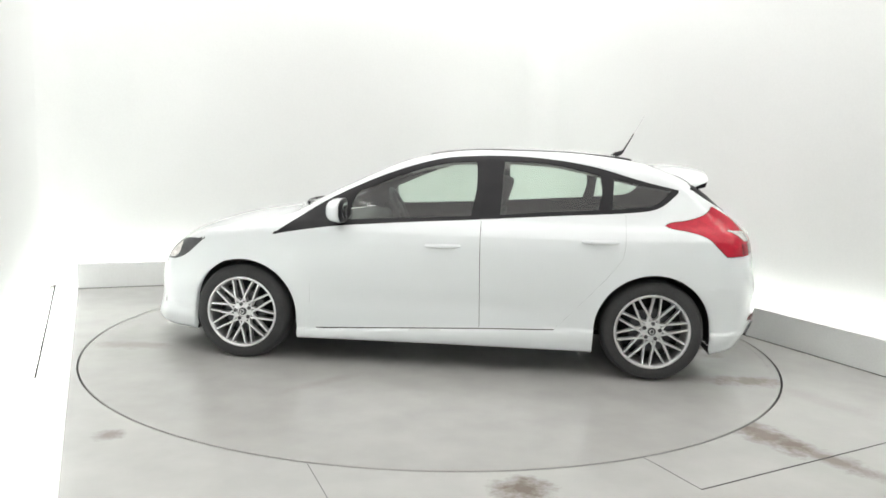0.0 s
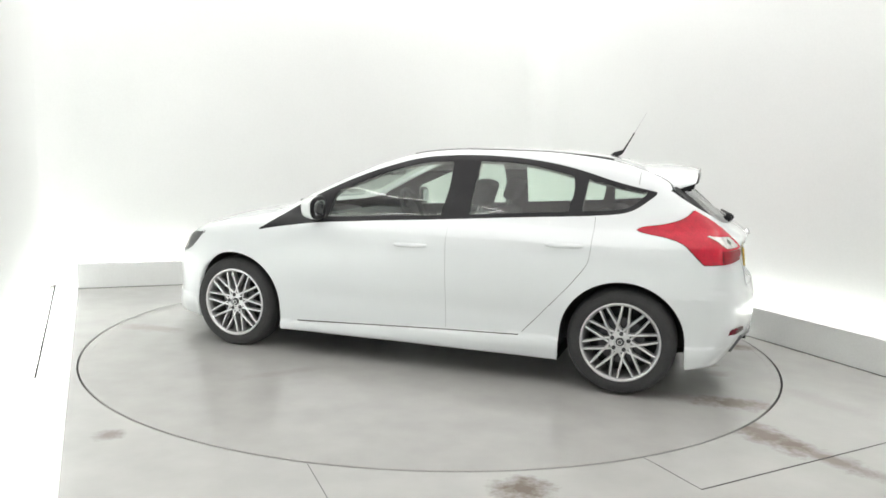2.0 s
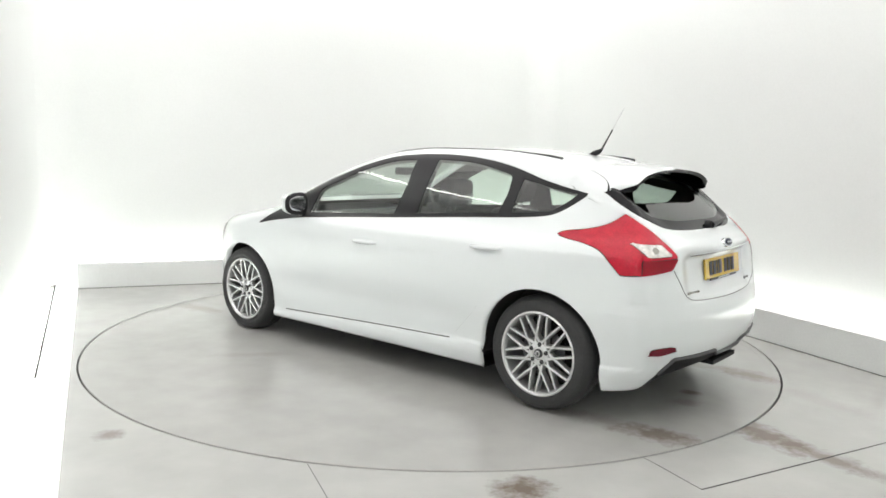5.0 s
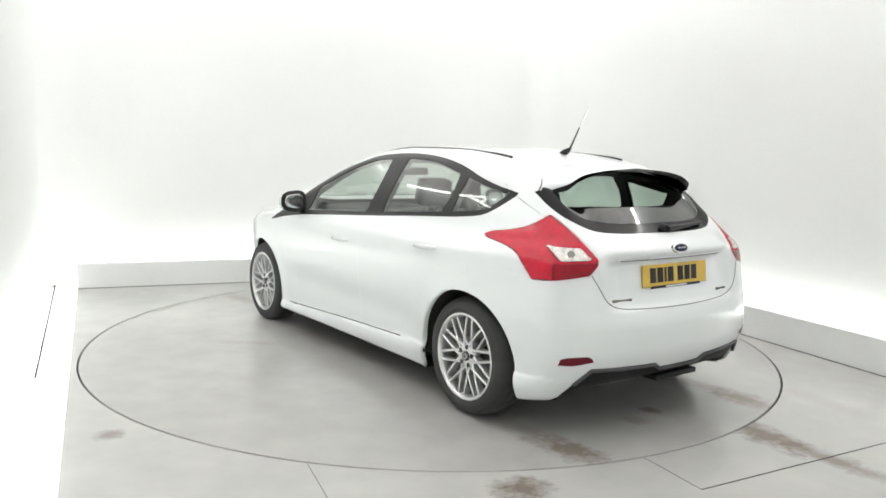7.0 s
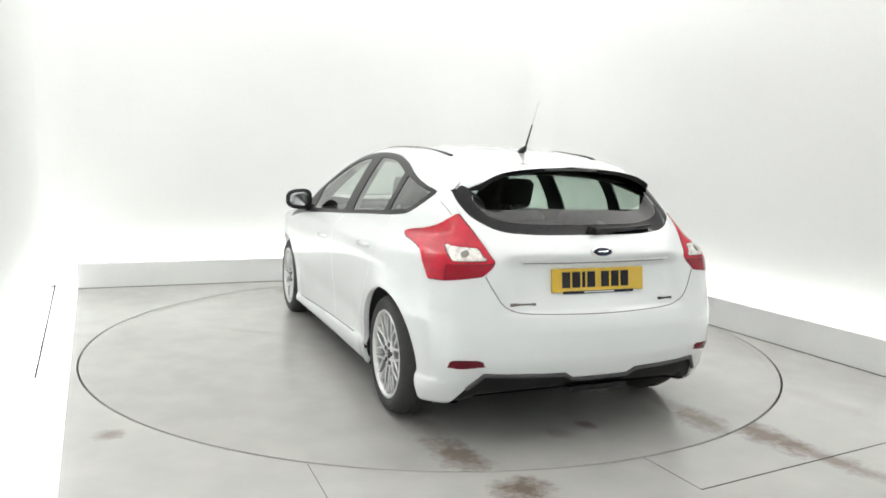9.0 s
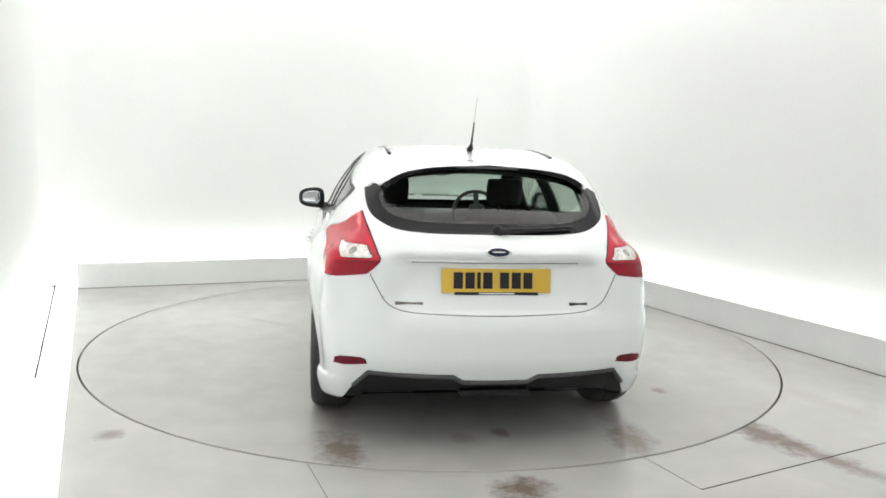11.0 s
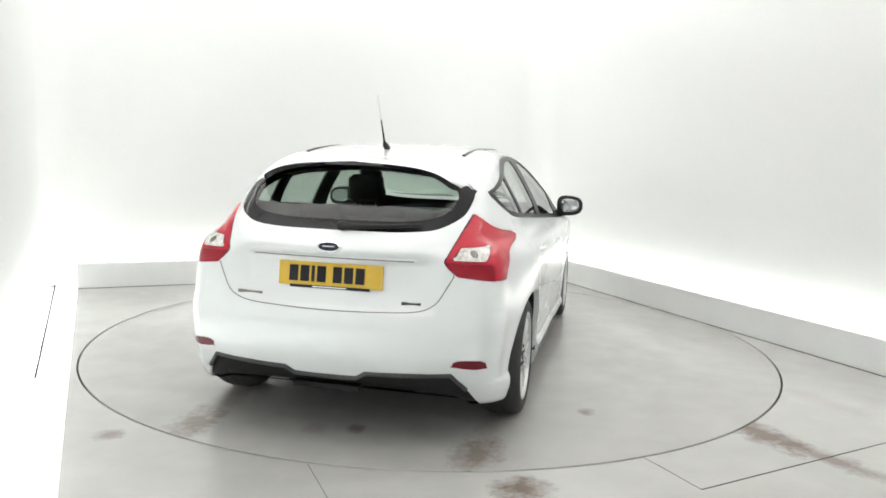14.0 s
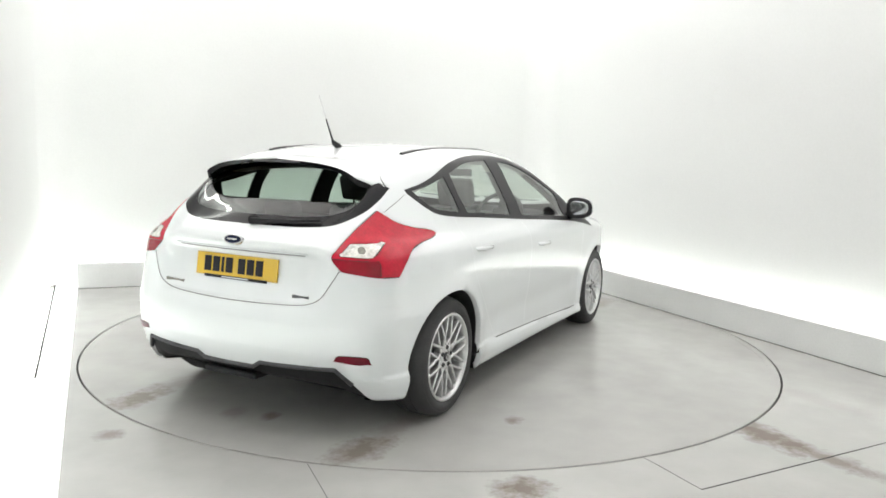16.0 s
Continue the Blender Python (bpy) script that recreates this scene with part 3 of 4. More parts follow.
kind_of = np.array([REGIONS[k][0] if k >= 0 else "body" for k in label_of], dtype=object)
red = next(r for r in REGIONS if r[0] == "tail_red")
deep = next(r for r in REGIONS if r[0] == "tail_deep")
flat = VIEWS["tail"]
in_deep = (loop_distance(deep[2], C @ flat[0], C @ flat[1])[0] < 0) & flat[2](C)
kind_of[in_deep & (kind_of == "tail_red")] = "tail_deep!"
stray = kind_of == "tail_deep"
kind_of[stray & (C[:, 0] < -1.36) & (loop_distance(REGIONS[-3][2], C[:, 1], C[:, 2])[0] < 0)] = "tailgate"
kind_of[kind_of == "tail_deep"] = "body"
kind_of[kind_of == "tail_deep!"] = "tail_deep"
kind_of[(face_n[:, 2] < -0.97) & (C[:, 2] < 0.30) & (kind_of != "arch")] = "underbody"
wrong_trim = (kind_of == "window_trim") & (face_n[:, 2] > 0.93)
kind_of[wrong_trim] = "body"


def skin(kinds, mirror=0, inset=0.0, rim=0.0, push=0.0):
    """The skin's triangles of some kinds: left half (1), right half (-1) or both (0); rim: depth of the turned-in edge."""
    t = tris[np.isin(kind_of, kinds)][:, ::-1]
    used, inv = np.unique(t, return_inverse=True)
    t = inv.reshape(-1, 3)
    V, Nn = P[used].copy(), NORMAL[used].copy()
    centre = np.isin(used % COLS, (0, COLS - 1))
    if mirror == 0:
        m = len(V)
        far = np.where(centre, np.arange(m), m + np.cumsum(~centre) - 1)
        V2, N2 = V[~centre] * [1, -1, 1], Nn[~centre] * [1, -1, 1]
        t = np.concatenate([t, far[t][:, ::-1]])
        V, Nn = np.concatenate([V, V2]), np.concatenate([Nn, N2])
    elif mirror < 0:
        V, Nn, t = V * [1, -1, 1], Nn * [1, -1, 1], t[:, ::-1]
    V = V + push * Nn
    n = len(V)
    he = np.concatenate([t[:, [0, 1]], t[:, [1, 2]], t[:, [2, 0]]])
    key = he[:, 0] * n + he[:, 1]
    back = he[:, 1] * n + he[:, 0]
    border = he[~np.isin(key, back)]
    if len(border) and (inset or rim):
        on = np.unique(border)
        flag = np.zeros(n, bool)
        flag[on] = True
        acc, cnt = np.zeros((n, 3)), np.zeros(n)
        for a, b in ((0, 1), (1, 2), (2, 0), (1, 0), (2, 1), (0, 2)):
            m = flag[t[:, a]] & ~flag[t[:, b]]
            np.add.at(acc, t[m, a], V[t[m, b]] - V[t[m, a]])
            np.add.at(cnt, t[m, a], 1)
        length = np.linalg.norm(acc, axis=1)
        mv = flag & (length > 1e-6)
        V[mv] += inset * acc[mv] / length[mv][:, None]
        if rim:
            extra = np.full(n, -1)
            extra[on] = n + np.arange(len(on))
            V = np.concatenate([V, V[on] - rim * Nn[on]])
            Nn = np.concatenate([Nn, Nn[on]])
            a, b = border[:, 0], border[:, 1]
            t = np.concatenate([t, np.stack([b, a, extra[a]], 1), np.stack([b, extra[a], extra[b]], 1)])
    return V, t, Nn


def skin_part(name, kinds, mat, parent, label="", **how):
    V, t, Nn = skin(kinds, **how)
    return mesh_object(name, V.tolist(), t.tolist(), mat, parent, label, normals=Nn.tolist())


def on_skin(x=None, y=None, z=None):
    """The skin's height over a plan point, or its side or rear surface at a flat point."""
    q = np.array([[x or 0.0, y or 0.0, z or 0.0]], float)
    ax = 0 if x is None else 1 if y is None else 2
    lo, hi = (-2.4, -0.6) if ax == 0 else (0.2, 1.2) if ax == 1 else (0.6, 1.8)
    s = -1 if ax == 0 else 1
    for _ in range(40):
        mid = (lo + hi) / 2
        q[0, ax] = mid
        out = body_field(*q.T)[0] > 0
        if (out and s > 0) or (not out and s < 0):
            hi = mid
        else:
            lo = mid
    q[0, ax] = (lo + hi) / 2
    return Vector(q[0])


car = empty("car", label="white five-door hatchback car with silver alloy wheels on the turntable", category="car")
body = skin_part("body_shell", ["body"], M_PAINT, car, "glossy white painted body shell", inset=0.0012, rim=0.03)
skin_part("underbody", ["underbody"], M_UNDER, car, "matt black underbody")
for s, side in ((1, "left"), (-1, "right")):
    fd = skin_part("front_door", ["front_door"], M_PAINT, car, "white front door with a body-coloured handle", mirror=s, inset=0.0028, rim=0.03)
    rd = skin_part("rear_door", ["rear_door"], M_PAINT, car, "white rear door with a body-coloured handle", mirror=s, inset=0.0022, rim=0.03)
    skin_part("door_seal", ["front_door"], M_BLACK, fd, "black door seal", mirror=s, push=-0.008)
    skin_part("door_seal", ["rear_door"], M_BLACK, rd, "black door seal", mirror=s, push=-0.008)
    skin_part("window_trim", ["window_trim"], M_BLACK, car, "black window surround and pillars", mirror=s, inset=0.001, rim=0.010)
    skin_part("door_glass", ["front_glass"], M_GLASS, fd, "green-tinted front door glass", mirror=s, push=-0.004)
    skin_part("door_glass", ["rear_glass"], M_GLASS, rd, "green-tinted rear door glass", mirror=s, push=-0.004)
    skin_part("quarter_glass", ["quarter_glass"], M_GLASS, car, "small green-tinted quarter glass", mirror=s, push=-0.004)
    lamp = skin_part("tail_light", ["tail_red"], M_RED, car, "red wrap-round tail light", mirror=s, inset=0.0055, rim=0.03, push=0.003)
    skin_part("lamp_seal", ["tail_red", "tail_clear", "tail_deep", "tail_bulb"], M_BLACK, lamp, "black seal round the tail light", mirror=s, push=-0.004)
    skin_part("reversing_lens", ["tail_clear"], M_CLEARLAMP, lamp, "clear reversing lens", mirror=s, inset=0.001, push=0.002)
    skin_part("bulb_bowl", ["tail_bulb"], M_BULB, lamp, "smoky lamp bowl", mirror=s, inset=0.001, push=0.002)
    skin_part("lower_lens", ["tail_deep"], M_DEEPRED, lamp, "darker red lower lens", mirror=s, inset=0.0006, push=0.0025)
    skin_part("headlight", ["head_lamp"], M_DARKMETAL, car, "dark swept-back headlight", mirror=s, inset=0.001, rim=0.01, push=0.002)
    skin_part("headlight_bowl", ["head_bulb"], M_CLEARLAMP, [o for o in car.children if o.name.startswith("headlight")][-1], "pale lamp bowl", mirror=s, inset=0.001, push=0.002)
    skin_part("fog_lamp", ["fog_lamp"], M_BLACK, car, "small dark front fog lamp", mirror=s, inset=0.001, push=-0.004)
    skin_part("rear_reflector", ["reflector"], M_REFLECTOR, car, "dark red bumper reflector", mirror=s, inset=0.001, push=0.003)
skin_part("windscreen", ["screen"], M_GLASS, car, "tinted windscreen", push=-0.003)
gate = skin_part("tailgate", ["tailgate"], M_PAINT, car, "white tailgate with a plate recess", inset=0.003, rim=0.03)
skin_part("gate_seal", ["tailgate"], M_BLACK, gate, "black tailgate seal", push=-0.010)
skin_part("rear_window_border", ["hatch_trim"], M_GLOSS, gate, "black border of the rear window", inset=0.001, rim=0.01, push=-0.001)
skin_part("rear_window", ["hatch_glass"], M_REARGLASS, gate, "dark tinted rear window", push=-0.003)
skin_part("diffuser", ["diffuser"], M_DIFF, car, "black lower bumper insert", inset=0.001, rim=0.02, push=-0.012)

# cabin lining just inside the skin
low_kinds = ["body", "front_door", "rear_door", "tailgate", "window_trim", "underbody", "tail_red", "tail_clear", "tail_deep", "tail_bulb", "diffuser", "hatch_trim"]
V, t, Nn = skin(low_kinds)
cen = V[t].mean(1)
roof = (cen[:, 2] > 1.28) & (Nn[t].mean(1)[:, 2] > 0.55)
cabin = (cen[:, 0] > -1.95) & (cen[:, 0] < 1.2)
inner = V - 0.035 * Nn
inner[:, 2] = np.maximum(inner[:, 2], 0.24)
for name, keep, mat, text in (("headlining", roof & cabin, M_LINING, "pale grey headlining"), ("cabin_lining", ~roof & cabin, M_TRIM, "dark grey cabin side lining")):
    tt = t[keep]
    used, inv = np.unique(tt, return_inverse=True)
    mesh_object(name, inner[used].tolist(), inv.reshape(-1, 3)[:, ::-1].tolist(), mat, car, text, smooth=True)

# wheel arches: black liners inside the openings
for ax in (FRONT_AXLE, REAR_AXLE):
    for s in (1, -1):
        bm = bmesh.new()
        rings = []
        for y, r in ((0.015, ARCH_R + 0.004), (0.05, ARCH_R + 0.012), (0.26, ARCH_R + 0.012)):
            ring = []
            for k in range(37):
                g = math.pi * (k / 36 * 1.10 - 0.05)
                lx, lz = ax + r * math.cos(g), HUB_Z + r * math.sin(g)
                ring.append(bm.verts.new((lx, s * (on_skin(x=lx, z=max(lz, 0.24)).y - y), lz)))
            rings.append(ring)
        for a, b in zip(rings, rings[1:]):
            for k in range(36):
                bm.faces.new((a[k], a[k + 1], b[k + 1], b[k]))
        bm.faces.new(rings[-1])
        part("wheel_arch_liner", bm, M_UNDER, car, "black wheel arch liner", smooth=True)
# ---------------------------------------------------------------- wheels
WHEEL_Y, TYRE_R = 0.762, 0.320


def make_wheel(side):
    """A tyre on a silver lattice-spoke rim; the face looks along +y for side 1."""
    def flip(bm):
        if side < 0:
            for v in bm.verts:
                v.co.y = -v.co.y
    wheel = empty("wheel")
    wheel.parent = car
    bm = bmesh.new()
    lathe(bm, [(0.222, -0.095), (0.236, -0.105), (0.275, -0.110), (0.300, -0.098), (0.311, -0.080), (TYRE_R, -0.045), (TYRE_R, -0.030), (0.312, -0.0285), (0.312, -0.0235),
               (TYRE_R, -0.022), (TYRE_R, 0.022), (0.312, 0.0235), (0.312, 0.0285), (TYRE_R, 0.030), (TYRE_R, 0.045), (0.311, 0.080), (0.300, 0.098), (0.289, 0.1045), (0.287, 0.1035),
               (0.275, 0.109), (0.256, 0.110), (0.240, 0.1045), (0.236, 0.103), (0.222, 0.095)], 96)
    flip(bm)
    part("tyre", bm, M_RUBBER, wheel, "black road tyre", smooth=True)
    bm = bmesh.new()
    lathe(bm, [(0.236, 0.096), (0.2375, 0.101), (0.233, 0.106), (0.226, 0.106), (0.220, 0.100), (0.214, 0.086), (0.208, 0.03), (0.205, -0.08),
               (0.222, -0.095), (0.226, -0.06), (0.226, 0.06)], 96, closed=True)
    flip(bm)
    rim = part("rim", bm, M_ALLOY, wheel, "silver alloy rim", smooth=True)
    for k in range(10):
        for turn in (-1, 1):
            a0, a1 = math.radians(36 * k - turn * 17.5), math.radians(36 * k + turn * 12.5)
            bm = bmesh.new()
            w0, w1 = 0.0070, 0.0060
            p, q = Vector((0.058 * math.cos(a0), 0, 0.058 * math.sin(a0))), Vector((0.222 * math.cos(a1), 0, 0.222 * math.sin(a1)))
            d = (q - p).normalized()
            n = Vector((-d.z, 0, d.x))
            rows = []
            for f in (0, 0.35, 0.7, 1):
                c, w = p.lerp(q, f), w0 + (w1 - w0) * f
                dep = 0.084 + 0.010 * math.sin(f * math.pi * 0.6) + 0.0006 * turn
                rows.append([bm.verts.new(c + n * o * w + Vector((0, yy, 0))) for o, yy in
                             ((-1.25, dep - 0.040), (-1.1, dep - 0.004), (-0.6, dep), (0.6, dep), (1.1, dep - 0.004), (1.25, dep - 0.040))])
            for a, b in zip(rows, rows[1:]):
                for j in range(6):
                    bm.faces.new((a[j], a[(j + 1) % 6], b[(j + 1) % 6], b[j]))
            bm.faces.new(rows[0])
            bm.faces.new(rows[-1][::-1])
            flip(bm)
            part("spoke", bm, M_ALLOY, wheel)
    bm = bmesh.new()
    lathe(bm, [(0.066, 0.045), (0.066, 0.078), (0.060, 0.086), (0.036, 0.088), (0.034, 0.083), (0.0005, 0.083)], 40)
    flip(bm)
    part("hub", bm, M_ALLOY, wheel, "silver wheel hub", smooth=True)
    bm = bmesh.new()
    lathe(bm, [(0.025, 0.080), (0.025, 0.0895), (0.021, 0.0925), (0.0005, 0.0935)], 28)
    flip(bm)
    cap = part("centre_cap", bm, M_DARKMETAL, wheel, "dark centre cap with a pale ring", smooth=True)
    bm = bmesh.new()
    lathe(bm, [(0.0105, 0.0936), (0.0105, 0.0950), (0.0150, 0.0950), (0.0150, 0.0930)], 24)
    flip(bm)
    part("cap_ring", bm, M_ALLOY, cap, "pale ring on the cap", smooth=True)
    for k in range(5):
        a = math.radians(72 * k + 18)
        bm = bmesh.new()
        lathe(bm, [(0.0125, 0.070), (0.0125, 0.0895), (0.0085, 0.0925), (0.0070, 0.0925), (0.0065, 0.0880), (0.0005, 0.0880)], 12)
        bmesh.ops.translate(bm, vec=(0.050 * math.cos(a), 0, 0.050 * math.sin(a)), verts=bm.verts)
        flip(bm)
        part("wheel_nut", bm, M_DARKMETAL, wheel, "dark wheel nut", smooth=True)
    bm = bmesh.new()
    lathe(bm, [(0.138, 0.020), (0.138, 0.032), (0.07, 0.034), (0.0005, 0.034)], 48)
    flip(bm)
    part("brake_disc", bm, M_DARKMETAL, wheel, "dark brake disc", smooth=True)
    bm = bmesh.new()
    lathe(bm, [(0.207, -0.06), (0.15, -0.062), (0.0005, -0.062)], 48)
    flip(bm)
    part("wheel_back", bm, M_UNDER, wheel, "dark inner wheel", smooth=True)
    return wheel


for s in (1, -1):
    w = make_wheel(s)
    w.matrix_basis = pose(FRONT_AXLE + 0.008, s * (WHEEL_Y + 0.030), TYRE_R + 0.003, 0, 11 * s, 0)
    w2 = copy_thing(w, pose(REAR_AXLE, s * WHEEL_Y, TYRE_R, 0, -7 * s, 0))

# ---------------------------------------------------------------- rear: spoiler, plate, badge, wiper, exhaust
root_z = curve([0, 0.26, 0.40, 0.485, 0.56, 0.60], [1.350, 1.334, 1.313, 1.283, 1.235, 1.198])
tip_x = curve([0, 0.3, 0.45, 0.54, 0.58, 0.60], [-1.685, -1.682, -1.680, -1.672, -1.645, -1.605])
tip_z = curve([0, 0.3, 0.45, 0.53, 0.575, 0.60], [1.339, 1.331, 1.311, 1.276, 1.224, 1.198])
bm = bmesh.new()
NY, NF = 64, 8
upper, lower = [], []
for j in range(NY + 1):
    y = 0.59 * math.sin(math.pi * (j / NY - 0.5))
    a = abs(y)
    r = on_skin(y=a, z=float(root_z(a)))
    start = r + Vector((0.015, 0, 0.006))
    tip = Vector((float(tip_x(a)), a, min(float(tip_z(a)), float(root_z(a)) - 0.014)))
    k = min(1.0, max(0.0, (a - 0.51) / 0.08))
    k = k * k * (3 - 2 * k)
    thick = (0.017 + 0.028 * (a / 0.58) ** 4) * (1 - k) + 0.008 * k
    tip.x = tip.x * (1 - k) + (r.x - 0.012) * k
    start = start - Vector((0.008, 0, 0.005)) * k
    ru, rl = [], []
    for i in range(NF + 1):
        f = i / NF
        p = start.lerp(tip, f) + Vector((0, 0, 0.004 + 0.010 * math.sin(math.pi * f) * max(0, 1 - a / 0.5)))
        ru.append(bm.verts.new((p.x, y * (1 - 0.06 * f * (a / 0.6) ** 2), p.z - 0.004 * (i == NF))))
        q = Vector((r.x + 0.005, a, r.z)).lerp(tip + Vector((0.010, 0, -thick)), f)
        rl.append(bm.verts.new((q.x, y * (1 - 0.06 * f * (a / 0.6) ** 2), min(q.z, p.z - 0.004))))
    upper.append(ru)
    lower.append(rl)
white = []
for j in range(NY):
    for i in range(NF):
        f = bm.faces.new((upper[j][i], upper[j][i + 1], upper[j + 1][i + 1], upper[j + 1][i]))
        white.append(f)
for j in range(NY):
    for i in range(NF):
        bm.faces.new((lower[j][i], lower[j + 1][i], lower[j + 1][i + 1], lower[j][i + 1]))
    bm.faces.new((upper[j][NF], lower[j][NF], lower[j + 1][NF], upper[j + 1][NF]))
for f in bm.faces:
    f.material_index = 1
for f in white:
    f.material_index = 0
spoiler = part("spoiler", bm, M_PAINT, gate, "white roof spoiler with gloss black edge and underside", smooth=True)
spoiler.data.materials.append(M_GLOSS)
bm = bmesh.new()
box(bm, (-1.686, -0.155, 1.316), (-1.645, 0.155, 1.329), bevel=0.003)
part("brake_light", bm, M_DARKMETAL, gate, "slim high-level brake light", smooth=True)

# number plate, set upright in its recess
plate = empty("number_plate")
plate.parent = car
tagged(plate, "yellow rear number plate with dark bars")
px = on_skin(y=0.0, z=0.80).x - 0.001
plate.matrix_basis = pose(px, 0, 0.801, 0, 7, 0)
bm = bmesh.new()
box(bm, (-0.006, -0.26, -0.057), (0.004, 0.26, 0.057), bevel=0.003)
part("plate_sheet", bm, M_YELLOW, plate, "yellow reflective plate sheet")
y = 0.205
for k in range(7):                                                     # seven plain dark bars for the characters
    bm = bmesh.new()
    w = 0.016 if k == 2 else 0.044
    box(bm, (-0.0085, y - w, -0.036), (-0.0055, y, 0.040))
    part("plate_bar", bm, M_BLACK, plate)
    y -= w + (0.036 if k == 3 else 0.012)
bm = bmesh.new()
box(bm, (-0.009, -0.20, -0.066), (-0.002, 0.20, -0.052), bevel=0.002)
part("plate_strip", bm, M_BLACK, plate, "black strip with a pale legend under the plate")
bm = bmesh.new()
box(bm, (-0.0105, -0.085, -0.062), (-0.0085, 0.085, -0.056))
part("plate_legend", bm, M_LEDGE, plate)
# white bar along the crease over the plate
bm = bmesh.new()
tube(bm, [on_skin(y=yy, z=0.893) + Vector((-0.004, 0, 0)) for yy in np.linspace(-0.42, 0.42, 13)], 0.0035, 8)
part("handle_bar", bm, M_PAINT, gate, "white crease bar above the plate", smooth=True)
# grey tube painted in as the shade below the crease
bm = bmesh.new()
tube(bm, [on_skin(y=yy, z=0.8845) + Vector((-0.001, 0, 0)) for yy in np.linspace(-0.40, 0.40, 13)], 0.0026, 6)
part("handle_gap", bm, M_GAPSHADE, gate, "fine grey line standing in for shade under the crease bar", smooth=True)
# fine shut line round the tailgate's foot
foot = smooth_loop([(-0.592, 0.83), (-0.560, 0.770), (-0.51, 0.695), (-0.43, 0.660), (-0.25, 0.650), (0.0, 0.646), (0.25, 0.650), (0.43, 0.660), (0.51, 0.695), (0.560, 0.770),
                    (0.592, 0.83), (0.0, 1.0)], sharp=(0, 10))[:60]
bm = bmesh.new()
tube(bm, [on_skin(y=float(yy), z=float(zz)) * 1.0 for yy, zz in foot], 0.0026, 6)
part("shut_line", bm, M_GAPSHADE, gate, "thin grey shut line of the tailgate", smooth=True)
# oval badge
bm = bmesh.new()
bc = on_skin(y=0.0, z=0.936)
lathe(bm, [(0.0005, -0.012), (0.050, -0.011), (0.061, -0.008), (0.063, 0.0), (0.063, 0.012)], 40)
bmesh.ops.scale(bm, vec=(1, 1, 0.42), verts=bm.verts)
bmesh.ops.rotate(bm, matrix=Matrix.Rotation(radians(-90), 3, "Z"), verts=bm.verts, cent=(0, 0, 0))
bmesh.ops.rotate(bm, matrix=Matrix.Rotation(radians(20), 3, "Y"), verts=bm.verts, cent=(0, 0, 0))
bmesh.ops.translate(bm, vec=bc, verts=bm.verts)
badge = part("badge", bm, M_CHROME, car, "oval chrome-rimmed badge", smooth=True)
bm = bmesh.new()
lathe(bm, [(0.0005, -0.0145), (0.044, -0.0140), (0.051, -0.0112)], 40)
bmesh.ops.scale(bm, vec=(1, 1, 0.40), verts=bm.verts)
bmesh.ops.rotate(bm, matrix=Matrix.Rotation(radians(-90), 3, "Z"), verts=bm.verts, cent=(0, 0, 0))
bmesh.ops.rotate(bm, matrix=Matrix.Rotation(radians(20), 3, "Y"), verts=bm.verts, cent=(0, 0, 0))
bmesh.ops.translate(bm, vec=bc, verts=bm.verts)
part("badge_field", bm, M_NAVY, badge, "dark blue badge field", smooth=True)
bm = bmesh.new()
box(bm, (-0.030, -0.0165, -0.0035), (0.030, -0.0138, 0.0035), bevel=0.0014)
bmesh.ops.rotate(bm, matrix=Matrix.Rotation(radians(-90), 3, "Z"), verts=bm.verts, cent=(0, 0, 0))
bmesh.ops.rotate(bm, matrix=Matrix.Rotation(radians(20), 3, "Y"), verts=bm.verts, cent=(0, 0, 0))
bmesh.ops.translate(bm, vec=bc, verts=bm.verts)
part("badge_bar", bm, M_CHROME, badge, "raised chrome bar on the badge")
# model lettering that cannot be read: one slim metal bar a word
for y0, y1, zz, mat in ((0.475, 0.345, 0.695, M_BULB), (-0.355, -0.445, 0.692, M_DARKMETAL)):
    bm = bmesh.new()
    rows = []
    for f in np.linspace(0, 1, 7):
        yy = y0 + (y1 - y0) * f
        h = 0.0085 * (0.75 + 0.25 * math.cos(5.0 * f))
        c = on_skin(y=yy, z=zz).x
        rows.append([bm.verts.new(v) for v in ((c + 0.002, yy, zz - h), (c - 0.004, yy, zz - h * 0.8), (c - 0.004, yy, zz + h * 0.8), (c + 0.002, yy, zz + h))])
    for a, b in zip(rows, rows[1:]):
        for k in range(4):
            bm.faces.new((a[k], a[(k + 1) % 4], b[(k + 1) % 4], b[k]))
    bm.faces.new(rows[0])
    bm.faces.new(rows[-1])
    part("model_mark", bm, mat, gate, "small metal model mark")
# rear wiper
bm = bmesh.new()
pts = [on_skin(y=yy, z=zz) + Vector((-0.016, 0, 0.006)) for yy, zz in ((-0.02, 1.018), (-0.12, 1.024), (-0.25, 1.030), (-0.40, 1.040))]
tube(bm, pts, 0.010, 8, taper=[0.020, 0.014, 0.011, 0.007])
wiper = part("rear_wiper", bm, M_BLACK, car, "black rear wiper arm", smooth=True)
bm = bmesh.new()
lathe(bm, [(0.026, -0.022), (0.026, 0.0), (0.022, 0.012), (0.0005, 0.014)], 20)
bmesh.ops.rotate(bm, matrix=Matrix.Rotation(radians(90), 3, "Z"), verts=bm.verts, cent=(0, 0, 0))
bmesh.ops.translate(bm, vec=on_skin(y=-0.02, z=1.022) + Vector((-0.012, 0, 0.004)), verts=bm.verts)
part("wiper_boss", bm, M_BLACK, wiper, smooth=True)
